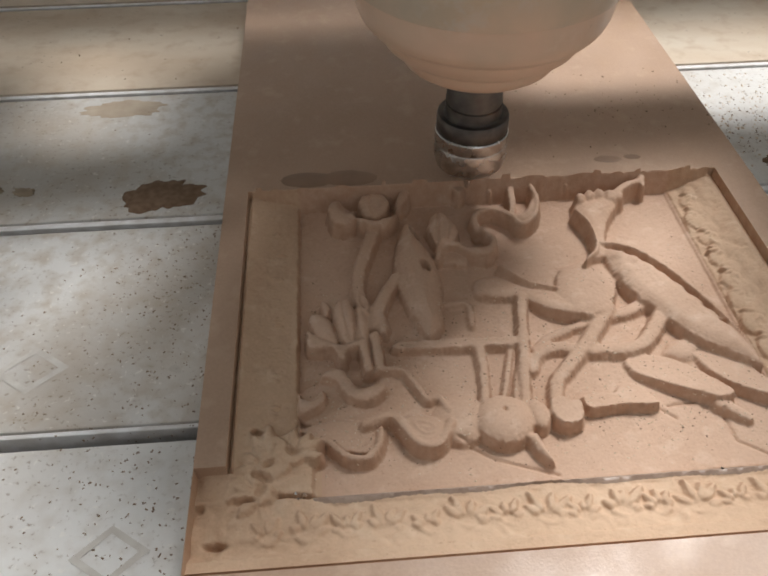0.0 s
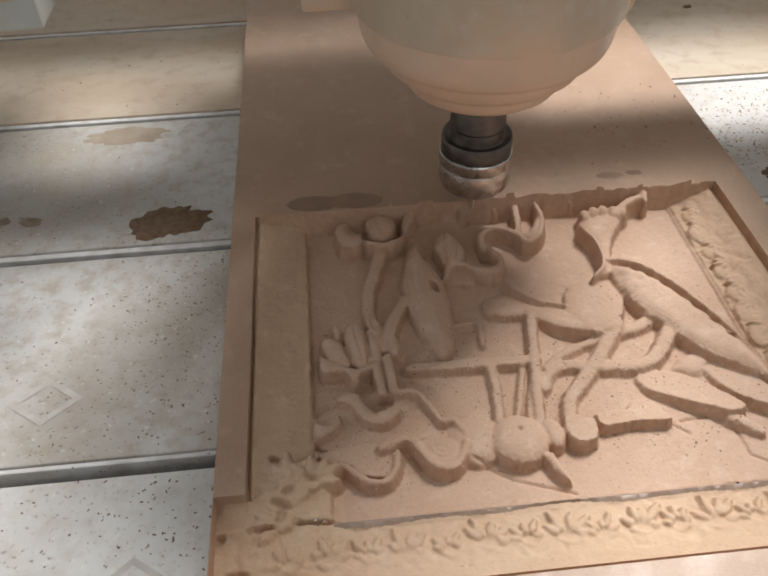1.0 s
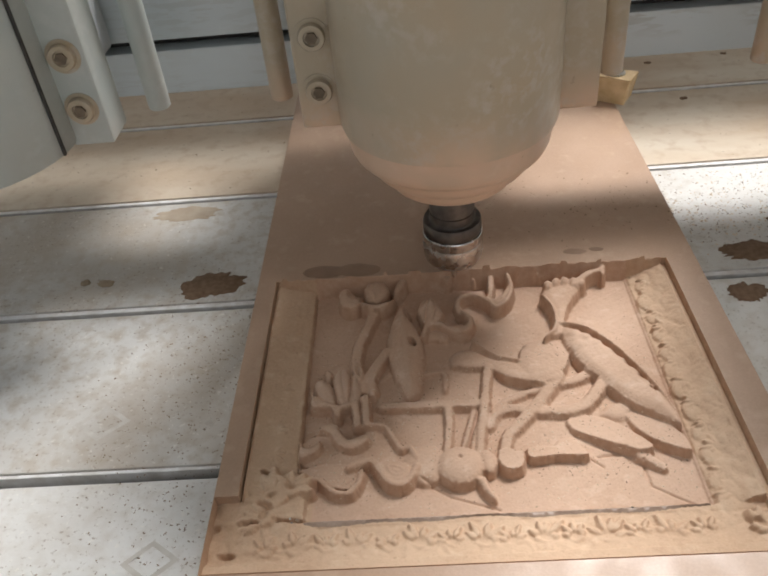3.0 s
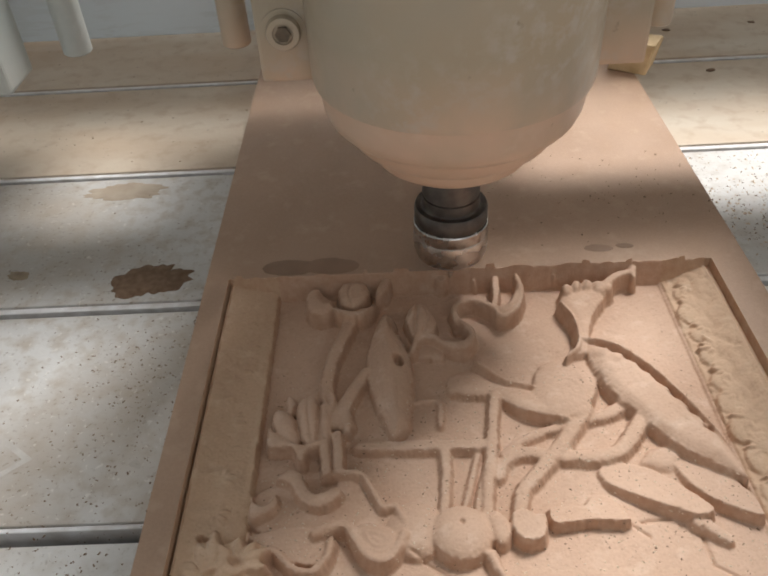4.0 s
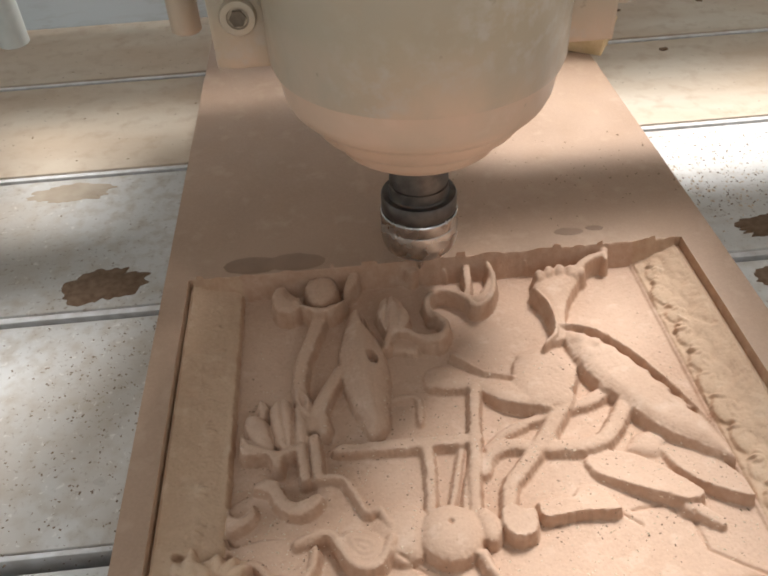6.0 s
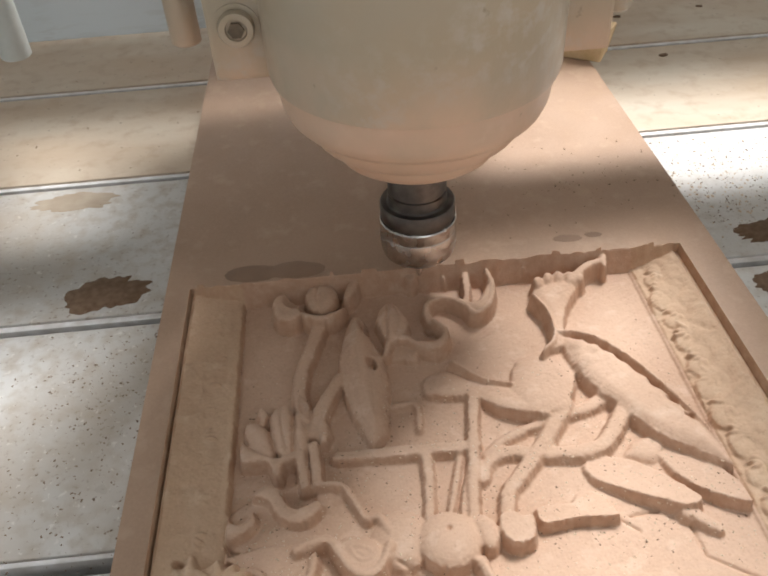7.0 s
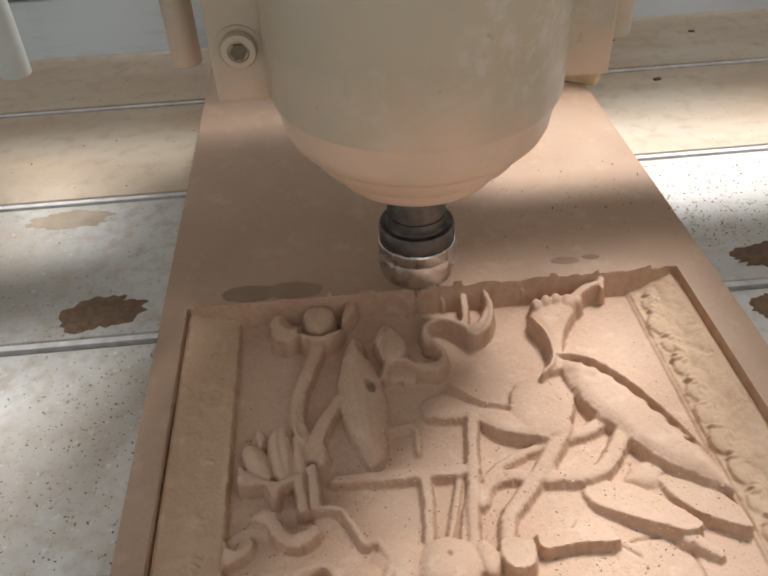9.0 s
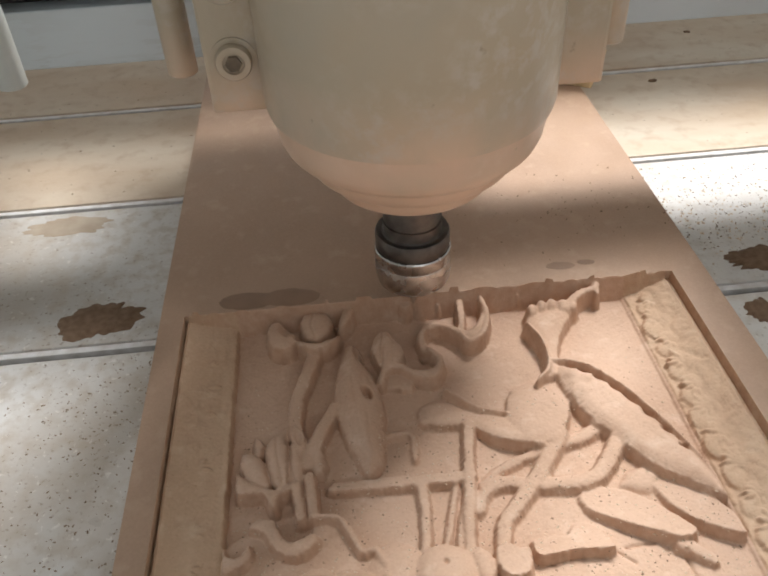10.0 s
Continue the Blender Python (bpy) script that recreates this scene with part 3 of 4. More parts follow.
def carve_scrolls(r):
    """Leaf ornaments along the right and the front border, and the front corners."""
    rng = random.Random(12)
    jig = lambda s: rng.uniform(-s, s)
    dimples = []
    for k in range(15):
        u, v = 20 + 18.2 * k + jig(1.5), 246 + jig(1)
        flame(r, rng, u, v, 12 if k % 2 else -10, 13 if k % 2 else 10, -6.6 + jig(0.4))
        dimples.append((u + jig(1), v - 1, 4.6 if k % 2 else 3.2, 2.4, jig(25), 1.5))
    for k in range(12):
        u, v = 300 + jig(1.5), 16 + 18.5 * k + jig(1.5)
        r.dome(u - 3, v + 6, 7 + jig(1), 8 + jig(2), 10, -10.6 + jig(0.4), 1.8, 3)
        r.dome(u + 3, v - 3, 8 + jig(1), 7 + jig(1), -10, -9.2 + jig(0.4), 1.8, 3)
        flame(r, rng, u + 2, v, -60 if k % 2 else -110, 9.5 if k % 2 else 8.0, -9.6 + jig(0.4))
    for turn, cu, cv, size in ((-35, 20, 210, 20), (25, 31, 204, 15), (-70, 16, 224, 15), (45, 306, 244, 13)):
        flame(r, rng, cu, cv, turn, size, -4.2)
        dimples.append((cu, cv - 2, 3.6, 2.2, turn, 3.4))
    # faint scrolls on the coved side
    for k in range(9):
        flame(r, rng, 15 + jig(1), 18 + 19.5 * k, 60 if k % 2 else 110, 7.5, -7.9)
    r.blur(1)
    for d in dimples:
        r.hollow(*d)


def carve():
    r = Relief()
    U, V = r.U, r.V
    # soft unevenness of the sunk ground
    r.Z += 0.45 * value_noise(U, V, 34, 1) + 0.12 * value_noise(U, V, 5, 2)
    # the picture lies a little askew in its border
    r.U, r.V = 1.0017 * U + 0.0162 * V - 0.5, 0.9873 * V - 0.003 * U
    carve_stalks(r)
    carve_leaves(r)
    carve_flowers(r)
    carve_front(r)
    r.U, r.V = U, V
    r.blur(1)
    # the moulded border: coved at the sides, leaf scrolls at right and front
    inside = r.Z.copy()
    swirl = np.sin(U / 4.2 + 1.9 * value_noise(U, V, 9, 5) * 2) * np.sin(V / 4.6 + 2.2 * value_noise(U, V, 10, 6) * 2)
    left = -3.5 - 8.5 * ((U - 2) / 31).clip(0, 1) ** 0.8 + 0.35 * value_noise(U, V * 0.12, 3.2, 7) + 0.5 * value_noise(U, V, 9, 12) + 0.3 * np.sin(V / 5 + 3 * value_noise(U, V, 14, 13))
    z = np.where(U < 33, left, inside)
    vine = np.abs((U - 302) - 6 * np.sin(V / 11.0))
    leafy = 1.0 * np.exp(-((vine / 3.6) ** 2)) + 0.7 * np.exp(-((vine - 8) / 3.0) ** 2) * np.sin(V / 3.1) + 0.5 * swirl
    right = -14.0 + 10.5 * ((U - 290) / 27).clip(0, 1) ** 1.4 + np.where(U < 314, leafy, 0)
    z = np.where(U > 287, right, z)
    z = np.where(np.abs(U - 287.5) < 1.2, np.minimum(z, -15.5), z)
    band = -12.0 + 5.5 * ((V - 226) / 30).clip(0, 1) + 0.5 * swirl + 0.4 * value_noise(U, V, 5.0, 9)
    front = V > 225
    band = np.where(V < 229, -11.0, band)
    z = np.where(front, np.where(V < 255, band, -4.5 + 0.08 * value_noise(U, V, 4, 3)), z)
    corner = (U < 40) & (V > 190)
    z = np.where(corner & (V <= 225), np.maximum(inside, left), z)
    # the front corner rises in one swell of scrolls
    swell = -9.5 + 3.2 * np.exp(-(((U - 10) / 22) ** 2 + ((V - 214) / 20) ** 2)) + 0.9 * swirl + 0.8 * value_noise(U, V, 7, 61)
    blend = ((46 - U) / 14).clip(0, 1) * ((V - 204) / 10).clip(0, 1) * ((256 - V) / 5).clip(0, 1)
    z = z * (1 - blend) + np.maximum(swell, np.where(V < 226, inside, -99)) * blend
    r.Z = z
    carve_scrolls(r)
    # cut lines
    for pts in ([(255, 190), (256, 207), (278, 222)], [(221, 182), (230, 191)], [(114, 196), (132, 208), (161, 219)], [(228, 183), (246, 181)]):
        r.score(pts, 0.8, 1.6)
    r.score([(22, 224.5), (284, 223.5)], 1.0, 4.0)
    r.score([(33, 4), (33, 190)], 0.9, 1.0)
    # dark nicks where the front corner's scrolls break out
    for cu, cv, a, b, t, deep in ((-4, 247, 5, 1.6, 4, 5), (8, 227, 6, 1.5, 2, 4), (13, 189, 3, 1.8, 10, 4), (-13, 229, 2.5, 2.0, 0, 4), (16, 215, 5, 2.2, 20, 4)):
        r.hollow(cu, cv, a, b, t, deep)
    r.blur(1)
    # torn fibres and tool chatter
    r.Z += 0.06 * value_noise(U, V, 1.3, 41) + 0.10 * value_noise(U, V, 2.7, 42) * (value_noise(U, V, 22, 43) > 0)
    r.Z += 0.12 * value_noise(U * 0.6 + V, V * 0.2, 2.0, 44)
    gu, gv = np.gradient(r.Z, CELL)
    steep = (np.hypot(gu, gv) - 0.5).clip(0, 1.6)
    r.Z += steep * (0.55 * value_noise(U, V, 1.5, 51) + 0.50 * value_noise(U, V, 3.6, 52))
    # outer groove, then the untouched face round it
    edge = np.minimum(np.minimum(np.where(V > 212, 9.0, U), CUT_W - U), CUT_H - V)
    # right groove cut wider, to stand for the shadow along it
    edge = np.where((CUT_W - U < 4.4) & (CUT_W - U > 0) & (edge > 0) & (V < CUT_H - 3), np.minimum(edge, 1.0), edge)
    r.Z = np.where(edge < 2.6, np.where(edge < 1.6, -7.0, -2.8), r.Z)
    # the cutter leaves a slope under the back edge
    back = -3.0 * (V - 0.4 + 0.7 * value_noise(U, V * 0.3, 9, 23)) + 0.5 * value_noise(U, V, 3.0, 24)
    r.Z = np.where((V < 7) & (edge > 2.6), np.maximum(r.Z, back), r.Z)
    wob = 0.5 * value_noise(U, V * 0.2, 7, 21)
    r.Z = np.where((edge < 0) | (V < wob * 0.8), 0.0, r.Z)
    for side in (0, -1):
        r.Z[side, :] = 0.0
        r.Z[:, side] = 0.0
    return r


RELIEF = carve()


def build_panel():
    r = RELIEF
    nu, nv = r.Z.shape
    verts = np.stack([r.U / 1000, -r.V / 1000, TOP + r.Z / 1000], -1).reshape(-1, 3)
    i, j = np.meshgrid(np.arange(nu - 1), np.arange(nv - 1), indexing="ij")
    a = (i * nv + j).ravel()
    quads = np.stack([a, a + 1, a + nv + 1, a + nv], -1)
    me = bpy.data.meshes.new("carved_field")
    me.from_pydata(verts.tolist(), [], quads.tolist())
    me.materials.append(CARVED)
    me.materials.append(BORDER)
    me.materials.append(MDF)
    um, vm = r.U[:-1, :-1].ravel(), r.V[:-1, :-1].ravel()
    border = (um < 33) | (um > 288) | (vm > 225) | ((um < 44) & (vm > 192))
    face = (um < -0.5) & (vm < 212) | (um > CUT_W) | (vm > CUT_H) | (vm < -0.4)
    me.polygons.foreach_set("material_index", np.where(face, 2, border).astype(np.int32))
    me.shade_smooth()
    me.set_sharp_from_angle(angle=radians(50))
    panel = thing("carved_panel", "tan MDF panel with lotus relief, lying on the router bed", "wood panel")
    field = new("carved_field", me)
    field.parent = panel
    field["label"] = "deep carved relief of lotus, pods and leaves"
    # the plain board round the carving: top and sides
    x0, x1, y0, y1 = (PANEL[k] for k in ("x0", "x1", "y0", "y1"))
    u0, u1, v0, v1 = r.u[0] / 1000, r.u[-1] / 1000, -r.v[-1] / 1000, -r.v[0] / 1000
    bm = bmesh.new()
    for ax, bx, ay, by in ((x0, NOTCH_X, v1, y1), (NOTCH_X, x1, v1, NOTCH_Y), (x0, x1, y0, v0), (x0, u0, v0, v1), (u1, x1, v0, v1)):
        nx, ny = max(1, int((bx - ax) / 0.02)), max(1, int((by - ay) / 0.02))
        g = [[bm.verts.new((ax + (bx - ax) * p / nx, ay + (by - ay) * q / ny, TOP)) for q in range(ny + 1)] for p in range(nx + 1)]
        for p in range(nx):
            for q in range(ny):
                bm.faces.new((g[p][q], g[p + 1][q], g[p + 1][q + 1], g[p][q + 1]))
    rim = [(x0, y0), (x1, y0), (x1, NOTCH_Y), (NOTCH_X, NOTCH_Y), (NOTCH_X, y1), (x0, y1)]
    for (ax, ay), (bx, by) in zip(rim, rim[1:] + rim[:1]):
        bm.faces.new([bm.verts.new(p) for p in ((ax, ay, 0.0), (bx, by, 0.0), (bx, by, TOP), (ax, ay, TOP))])
    bm.faces.new([bm.verts.new((px, py, 0.0)) for px, py in rim[::-1]])
    bmesh.ops.remove_doubles(bm, verts=bm.verts, dist=0.00005)
    part("board", bm, MDF, panel, "smooth uncut MDF face")


build_panel()

# ---- the router heads ----
HEAD_X, HEAD_Y = 0.148, 0.000
HEAD_PITCH = 0.345


def clamp_casting(parent, material, mirror=1, z1=0.42, shade_block=(-0.13, 0.12)):
    """A round clamp with a flange at each side, two rod ends and cap bolts."""
    z0, R = 0.163, 0.0765
    part("clamp_body", turned([(R - 0.004, z0), (R - 0.001, z0 + 0.0015), (R, z0 + 0.005), (R, z1)], 72), material, parent, "round painted clamp body", 40)
    for side in (-1, 1):
        part("flange", box(0.030, 0.034, z1 - z0, (side * 0.0885, 0.014, z0 - 0.001), 0.002), material, parent, "flat bolted flange")
        rod = turned([(0.0075, 0.163), (0.0085, 0.164), (0.0085, z1)], 24, None, (side * 0.1245, 0.050, 0))
        part("guide_rod", rod, material, parent, "dusty round guide rod end", 40)
    for z in (0.190, 0.228):
        bolt(parent, (mirror * -0.0885, 0.014 - 0.0165, z), 0.0092)
    if mirror < 0:
        # black strip laid on the body, standing for the slit's shade
        part("clamp_slit", box(0.0016, 0.003, z1 - z0 - 0.004, (mirror * -0.0738, -0.0215, z0 + 0.002), 0), BLACK, parent, "dark clamp slit")
    part("slide_plate", box(0.16, 0.030, z1 - z0 - 0.03, (0, 0.0925, z0 + 0.03), 0.003), PAINT, parent, "flat slide plate on the beam")
    part("yoke", box(0.05, 0.014, 0.14, (0, 0.0725, z0 + 0.05), 0.002), PAINT, parent)
    # unseen block behind the beam, added and sized for its shadow on the board
    if shade_block:
        left, right = shade_block
        part("shade_block", box(right - left, 0.16, 0.08, ((left + right) / 2, 0.244, 0.245), 0.003), PAINT, parent, "grey block added behind the beam to cast shade")
        part("shade_block_arm", box(0.10, 0.27, 0.02, (0, 0.215, 0.3255), 0.002), PAINT, parent)


def build_spindle():
    head = thing("router_spindle", "dust-caked router spindle with steel collet nut, bit in the panel", "router spindle", (HEAD_X, HEAD_Y, 0))
    nose = [(0.018, 0.1110), (0.0330, 0.1106), (0.0400, 0.1120), (0.0450, 0.1155), (0.0480, 0.1200), (0.0492, 0.1245), (0.0502, 0.1250), (0.0530, 0.1258), (0.0572, 0.1292), (0.0603, 0.1345), (0.0618, 0.1390),
            (0.0640, 0.1396), (0.0662, 0.1404), (0.0694, 0.1440), (0.0716, 0.1492), (0.0726, 0.1560), (0.0730, 0.1640), (0.0730, 0.1700)]
    part("spindle_nose", turned(nose, 72), NOSE, head, "rounded stepped nose caked with tan sawdust", 35)
    clamp_casting(head, CASTING, 1)
    shaft = [(0.0208, 0.0610), (0.0224, 0.0640), (0.0229, 0.0680), (0.0229, 0.0745), (0.0222, 0.0758), (0.0188, 0.0758), (0.0180, 0.0766), (0.0178, 0.0830), (0.0170, 0.0834), (0.0170, 0.0846), (0.0177, 0.0850), (0.0168, 0.0960), (0.0160, 0.1125)]
    part("shaft", turned(shaft, 48), DARK_STEEL, head, "blackened steel shaft with turned rings", 35)
    nut = [(0.0080, 0.0372), (0.0175, 0.0372), (0.0206, 0.0380), (0.0224, 0.0400), (0.0233, 0.0432), (0.0236, 0.0455), (0.0237, 0.0466), (0.0237, 0.0560), (0.0235, 0.0564), (0.0237, 0.0568), (0.0237, 0.0640), (0.0231, 0.0648), (0.0218, 0.0648), (0.0214, 0.0630), (0.0214, 0.0605)]
    nut_ob = part("collet_nut", turned(nut, 64), STEEL, head, "polished round steel collet nut", 35)
    part("nut_face", turned([(0.0050, 0.0362), (0.0078, 0.0362), (0.0082, 0.0376)], 32), DARK_STEEL, nut_ob)
    bit = [(0.0, 0.0062), (0.0012, 0.0075), (0.0022, 0.018), (0.0030, 0.024), (0.0030, 0.040)]
    part("cutter_bit", turned(bit, 20), CHROME, head, "slim bright steel cutter bit", 35)


def build_spare_head(dx, label, pale, mirror):
    head = thing("clamp_head", label, "machine head", (HEAD_X + dx, HEAD_Y, 0))
    # body heights above the view are set by the shade they cast
    clamp_casting(head, PALE_CASTING if pale else CASTING, mirror, 0.36 if pale else 0.46, (-0.06, 0.12) if pale else None)
    # black plug in place of an opening, for the shade in the bore
    part("clamp_bore", turned([(0.045, 0.1575), (0.052, 0.1585), (0.054, 0.162)], 48), BLACK, head, "dark empty bore")


build_spindle()
build_spare_head(-HEAD_PITCH, "pale grey clamp head without a spindle beside the router spindle", True, -1)
build_spare_head(0.360, "dusty olive-grey clamp head without a spindle", False, 1)


BEAM_Y, BEAM_Z = 0.110, 0.147


def build_gantry():
    g = thing("gantry", "pale gantry beam wrapped in glossy film, with a dark bolt slot", "machine gantry")
    w, cx = BED_X1 - BED_X0 - 0.1, (BED_X0 + BED_X1) / 2
    slot0, slot1 = BEAM_Z + 0.037, BEAM_Z + 0.046
    part("lower_face", box(w, 0.05, slot0 - BEAM_Z, (cx, BEAM_Y + 0.025, BEAM_Z), 0.0012), CLEAN, g, "pale crinkled glossy lower face")
    # black floor paints the shade inside the beam's slot
    part("slot_floor", box(w, 0.03, slot1 - slot0, (cx, BEAM_Y + 0.033, slot0), 0), BLACK, g, "dark slot along the beam")
    part("upper_face", box(w, 0.05, 0.075, (cx, BEAM_Y + 0.025, slot1), 0.0012), CLEAN, g, "pale crinkled glossy upper face")
    # never in view: added to keep light off the far bed
    part("unseen_shade_beam", box(w + 0.1, 0.25, 0.035, (cx, 0.500, 0.30), 0.004), PAINT, g)
    for x in (BED_X0 + 0.05, BED_X1 - 0.05):
        part("upright", box(0.06, 0.52, 0.37, (x, 0.421, 0.0), 0.006), PAINT, g)


build_gantry()

# ---- loose things on the bed ----


def blob(rx, ry, ragged, seed, thick, spikes=11):
    """A thin ragged patch with a feathered rim."""
    rng = random.Random(seed)
    n = 90
    waves = [(f, rng.uniform(0, 6.28), rng.uniform(0.4, 1.6) * (2.0 / f) ** 0.75) for f in range(2, spikes + 12)]
    bm = bmesh.new()
    mid = bm.verts.new((0, 0, thick))
    rings = []
    for share, z in ((0.55, thick * 0.95), (0.9, thick * 0.7), (1.0, 0.0)):
        ring = []
        for k in range(n):
            a = 2 * math.pi * k / n
            w = 1 + ragged * sum(h * math.sin(f * a + p) for f, p, h in waves) / 3 + rng.uniform(-0.05, 0.05) * ragged * 2
            ring.append(bm.verts.new((rx * share * w * math.cos(a), ry * share * w * math.sin(a), z + rng.uniform(0, 0.1) * thick * (z > 0))))
        rings.append(ring)
    for k in range(n):
        q = (k + 1) % n
        bm.faces.new((mid, rings[0][k], rings[0][q]))
        for lo, hi in zip(rings, rings[1:]):
            bm.faces.new((lo[k], hi[k], hi[q], lo[q]))
    return bm


FAINT_DUST = plain_material("faint_brown_dust", (0.37, 0.30, 0.225), (0.44, 0.37, 0.29), 60, 0.8)


def sawdust(at, rx, ry, seed, label, material=SAWDUST, ragged=0.24, thick=0.0012, turn=0):
    ob = part("sawdust_patch", blob(rx, ry, ragged, seed, thick), material, None, label, 60)
    ob.matrix_world = pose(*at, 0, 0, turn)
    return tagged(ob, label, "sawdust", "sawdust patches on the bed")


sawdust((-0.066, 0.0300, 0.0), 0.027, 0.0185, 3, "dark brown ragged sawdust patch beside a bed slot", ragged=0.22, turn=6)
sawdust((0.403, 0.0300, 0.0), 0.025, 0.0135, 5, "dark brown ragged sawdust patch near the spanners", turn=4)
sawdust((0.382, -0.0235, 0.0), 0.014, 0.013, 8, "small brown round sawdust patch beside the panel")
sawdust((0.460, 0.067, 0.0), 0.022, 0.014, 11, "dark brown sawdust patch behind the spanners")
sawdust((-0.113, 0.150, 0.0), 0.033, 0.013, 15, "faint brown sawdust smear next to a slot", FAINT_DUST, 0.22, 0.0003)
sawdust((-0.166, 0.042, 0.0), 0.008, 0.005, 17, "small brown sawdust spot on the bed", PALE_SAWDUST)
sawdust((-0.186, 0.045, 0.0), 0.005, 0.004, 19, "small brown sawdust spot on the bed", PALE_SAWDUST)

sawdust((0.422, 0.428, 0.0), 0.0040, 0.0032, 21, "tiny dark sawdust spot on the far plank")
sawdust((0.435, 0.323, 0.0), 0.0048, 0.0030, 23, "tiny dark sawdust spot on the far plank")
sawdust((0.519, 0.438, 0.0), 0.0035, 0.0028, 25, "tiny dark sawdust spot on the far plank")


def smear(at, rx, ry, seed):
    ob = part("dark_oval", blob(rx, ry, 0.06, seed, 0.00025, 5), SMEAR, None, "", 60)
    ob.matrix_world = pose(*at, 0, 0, -4)
    return tagged(ob, "dark oval smear on the uncut panel face", "stain", "oval smears on the panel")


SMEAR = plain_material("darkened_mdf", (0.255, 0.16, 0.105), (0.31, 0.195, 0.13), 60, 0.5)
smear((0.040, 0.0098, TOP), 0.0190, 0.0085, 2)
smear((0.068, 0.0095, TOP + 0.00015), 0.0190, 0.0088, 4)
smear((0.250, 0.0160, TOP), 0.010, 0.004, 6)
smear((0.268, 0.0175, TOP), 0.006, 0.003, 7)


def spanner(name, label, at, turn, head, length, hole):
    """A flat spanner: round jaw with an oval opening, and a long handle."""
    ob = thing(name, label, "spanner", at, "spanners on the bed")
    ob.matrix_world = pose(*at, 0, 0, turn)
    n, t = 56, 0.009
    bm = bmesh.new()
    outer = [(head * math.cos(2 * math.pi * k / n) * 1.08, head * math.sin(2 * math.pi * k / n)) for k in range(n)]
    inner = [(hole * 1.5 * math.cos(2 * math.pi * k / n) - head * 0.15, hole * math.sin(2 * math.pi * k / n)) for k in range(n)]
    rows = []
    for ring, z in ((inner, 0), (outer, 0), ([(x * 1.03, y * 1.03) for x, y in outer], t * 0.4), (outer, t * 0.85), ([(x * 0.94, y * 0.94) for x, y in outer], t), (inner, t)):
        rows.append([bm.verts.new((x, y, z)) for x, y in ring])
    rows.append(rows[0])
    for lo, hi in zip(rows, rows[1:]):
        for k in range(n):
            q = (k + 1) % n
            bm.faces.new((lo[k], lo[q], hi[q], hi[k]))
    part("jaw", bm, CHROME, ob, "bright chrome jaw with a dark opening", 40)
    part("handle", box(length, head * 0.72, t * 0.8, (head * 0.98 + length / 2, 0, 0.0002), 0.002), CHROME, ob, "flat chrome handle")
    return ob


spanner("spanner", "chrome spanner with an oval jaw lying on the bed", (0.458, 0.013, 0.0), -8, 0.030, 0.13, 0.0095)
spanner("spanner", "second chrome spanner behind the first on the bed", (0.500, 0.056, 0.0), 14, 0.026, 0.12, 0.010)
bar = thing("chuck_key", "black steel bar lying behind the spanners", "tool", (0, 0, 0))
bar.matrix_world = pose(0.568, 0.094, 0.0, 0, 0, -6)
part("shank", box(0.11, 0.017, 0.014, (0, 0, 0), 0.003), BLACK, bar, "dark oiled bar")
part("tip", box(0.012, 0.012, 0.010, (-0.060, 0, 0.001), 0.002), DARK_STEEL, bar)


def hold_down():
    """A pine block pressed on the panel's edge by a threaded rod with nut and washer."""
    c = thing("hold_down_clamp", "pine block clamp with a steel threaded rod at the panel edge", "clamp")
    c.matrix_world = pose(0.3450, 0.292, TOP, 0, 0, -32)
    bm = box(0.036, 0.027, 0.029, (0, 0, 0), 0.0016)
    rng = random.Random(4)
    for v in bm.verts:
        v.co += Vector((rng.uniform(-1, 1), rng.uniform(-1, 1), rng.uniform(-1, 1) * (v.co.z > 0.01))) * 0.0008
        v.co.x += 0.005 * (v.co.z - 0.014) / 0.029
    part("block", bm, PINE, c, "weathered pine offcut")
    z = 0.0292
    part("washer", turned([(0.0045, z), (0.0100, z), (0.0100, z + 0.0015), (0.0045, z + 0.0015)], 24), STEEL, c, "", 40)
    part("nut", turned([(0.0042, z + 0.0016), (0.0072, z + 0.0016), (0.0075, z + 0.0024), (0.0075, z + 0.0072), (0.0070, z + 0.008), (0.0042, z + 0.008)], 6), CHROME, c, "bright hexagon nut")
    thread = []
    for k in range(40):
        thread += [(0.0034, z + k * 0.0014), (0.0039, z + 0.0007 + k * 0.0014)]
    part("threaded_rod", turned(thread, 14), CHROME, c, "threaded steel rod", 60)


hold_down()


def slot_bolt(x, z, material):
    ob = thing("slot_bolt", "round bolt head in the slot of the gantry beam", "bolt", (x, BEAM_Y - 0.002, z), "bolts on the beam")
    ob.matrix_world = pose(x, BEAM_Y - 0.002, z, 90, 0, 0)
    part("head", turned([(0.004, 0), (0.0065, 0), (0.007, 0.002), (0.0065, 0.005), (0.005, 0.006), (0.0, 0.0062)], 24), material, ob, "", 40)
    part("shank", turned([(0.003, -0.014), (0.003, 0.001)], 16), material, ob)


slot_bolt(0.078, BEAM_Z + 0.0415, DARK_STEEL)
slot_bolt(-0.262, BEAM_Z + 0.018, CHROME)


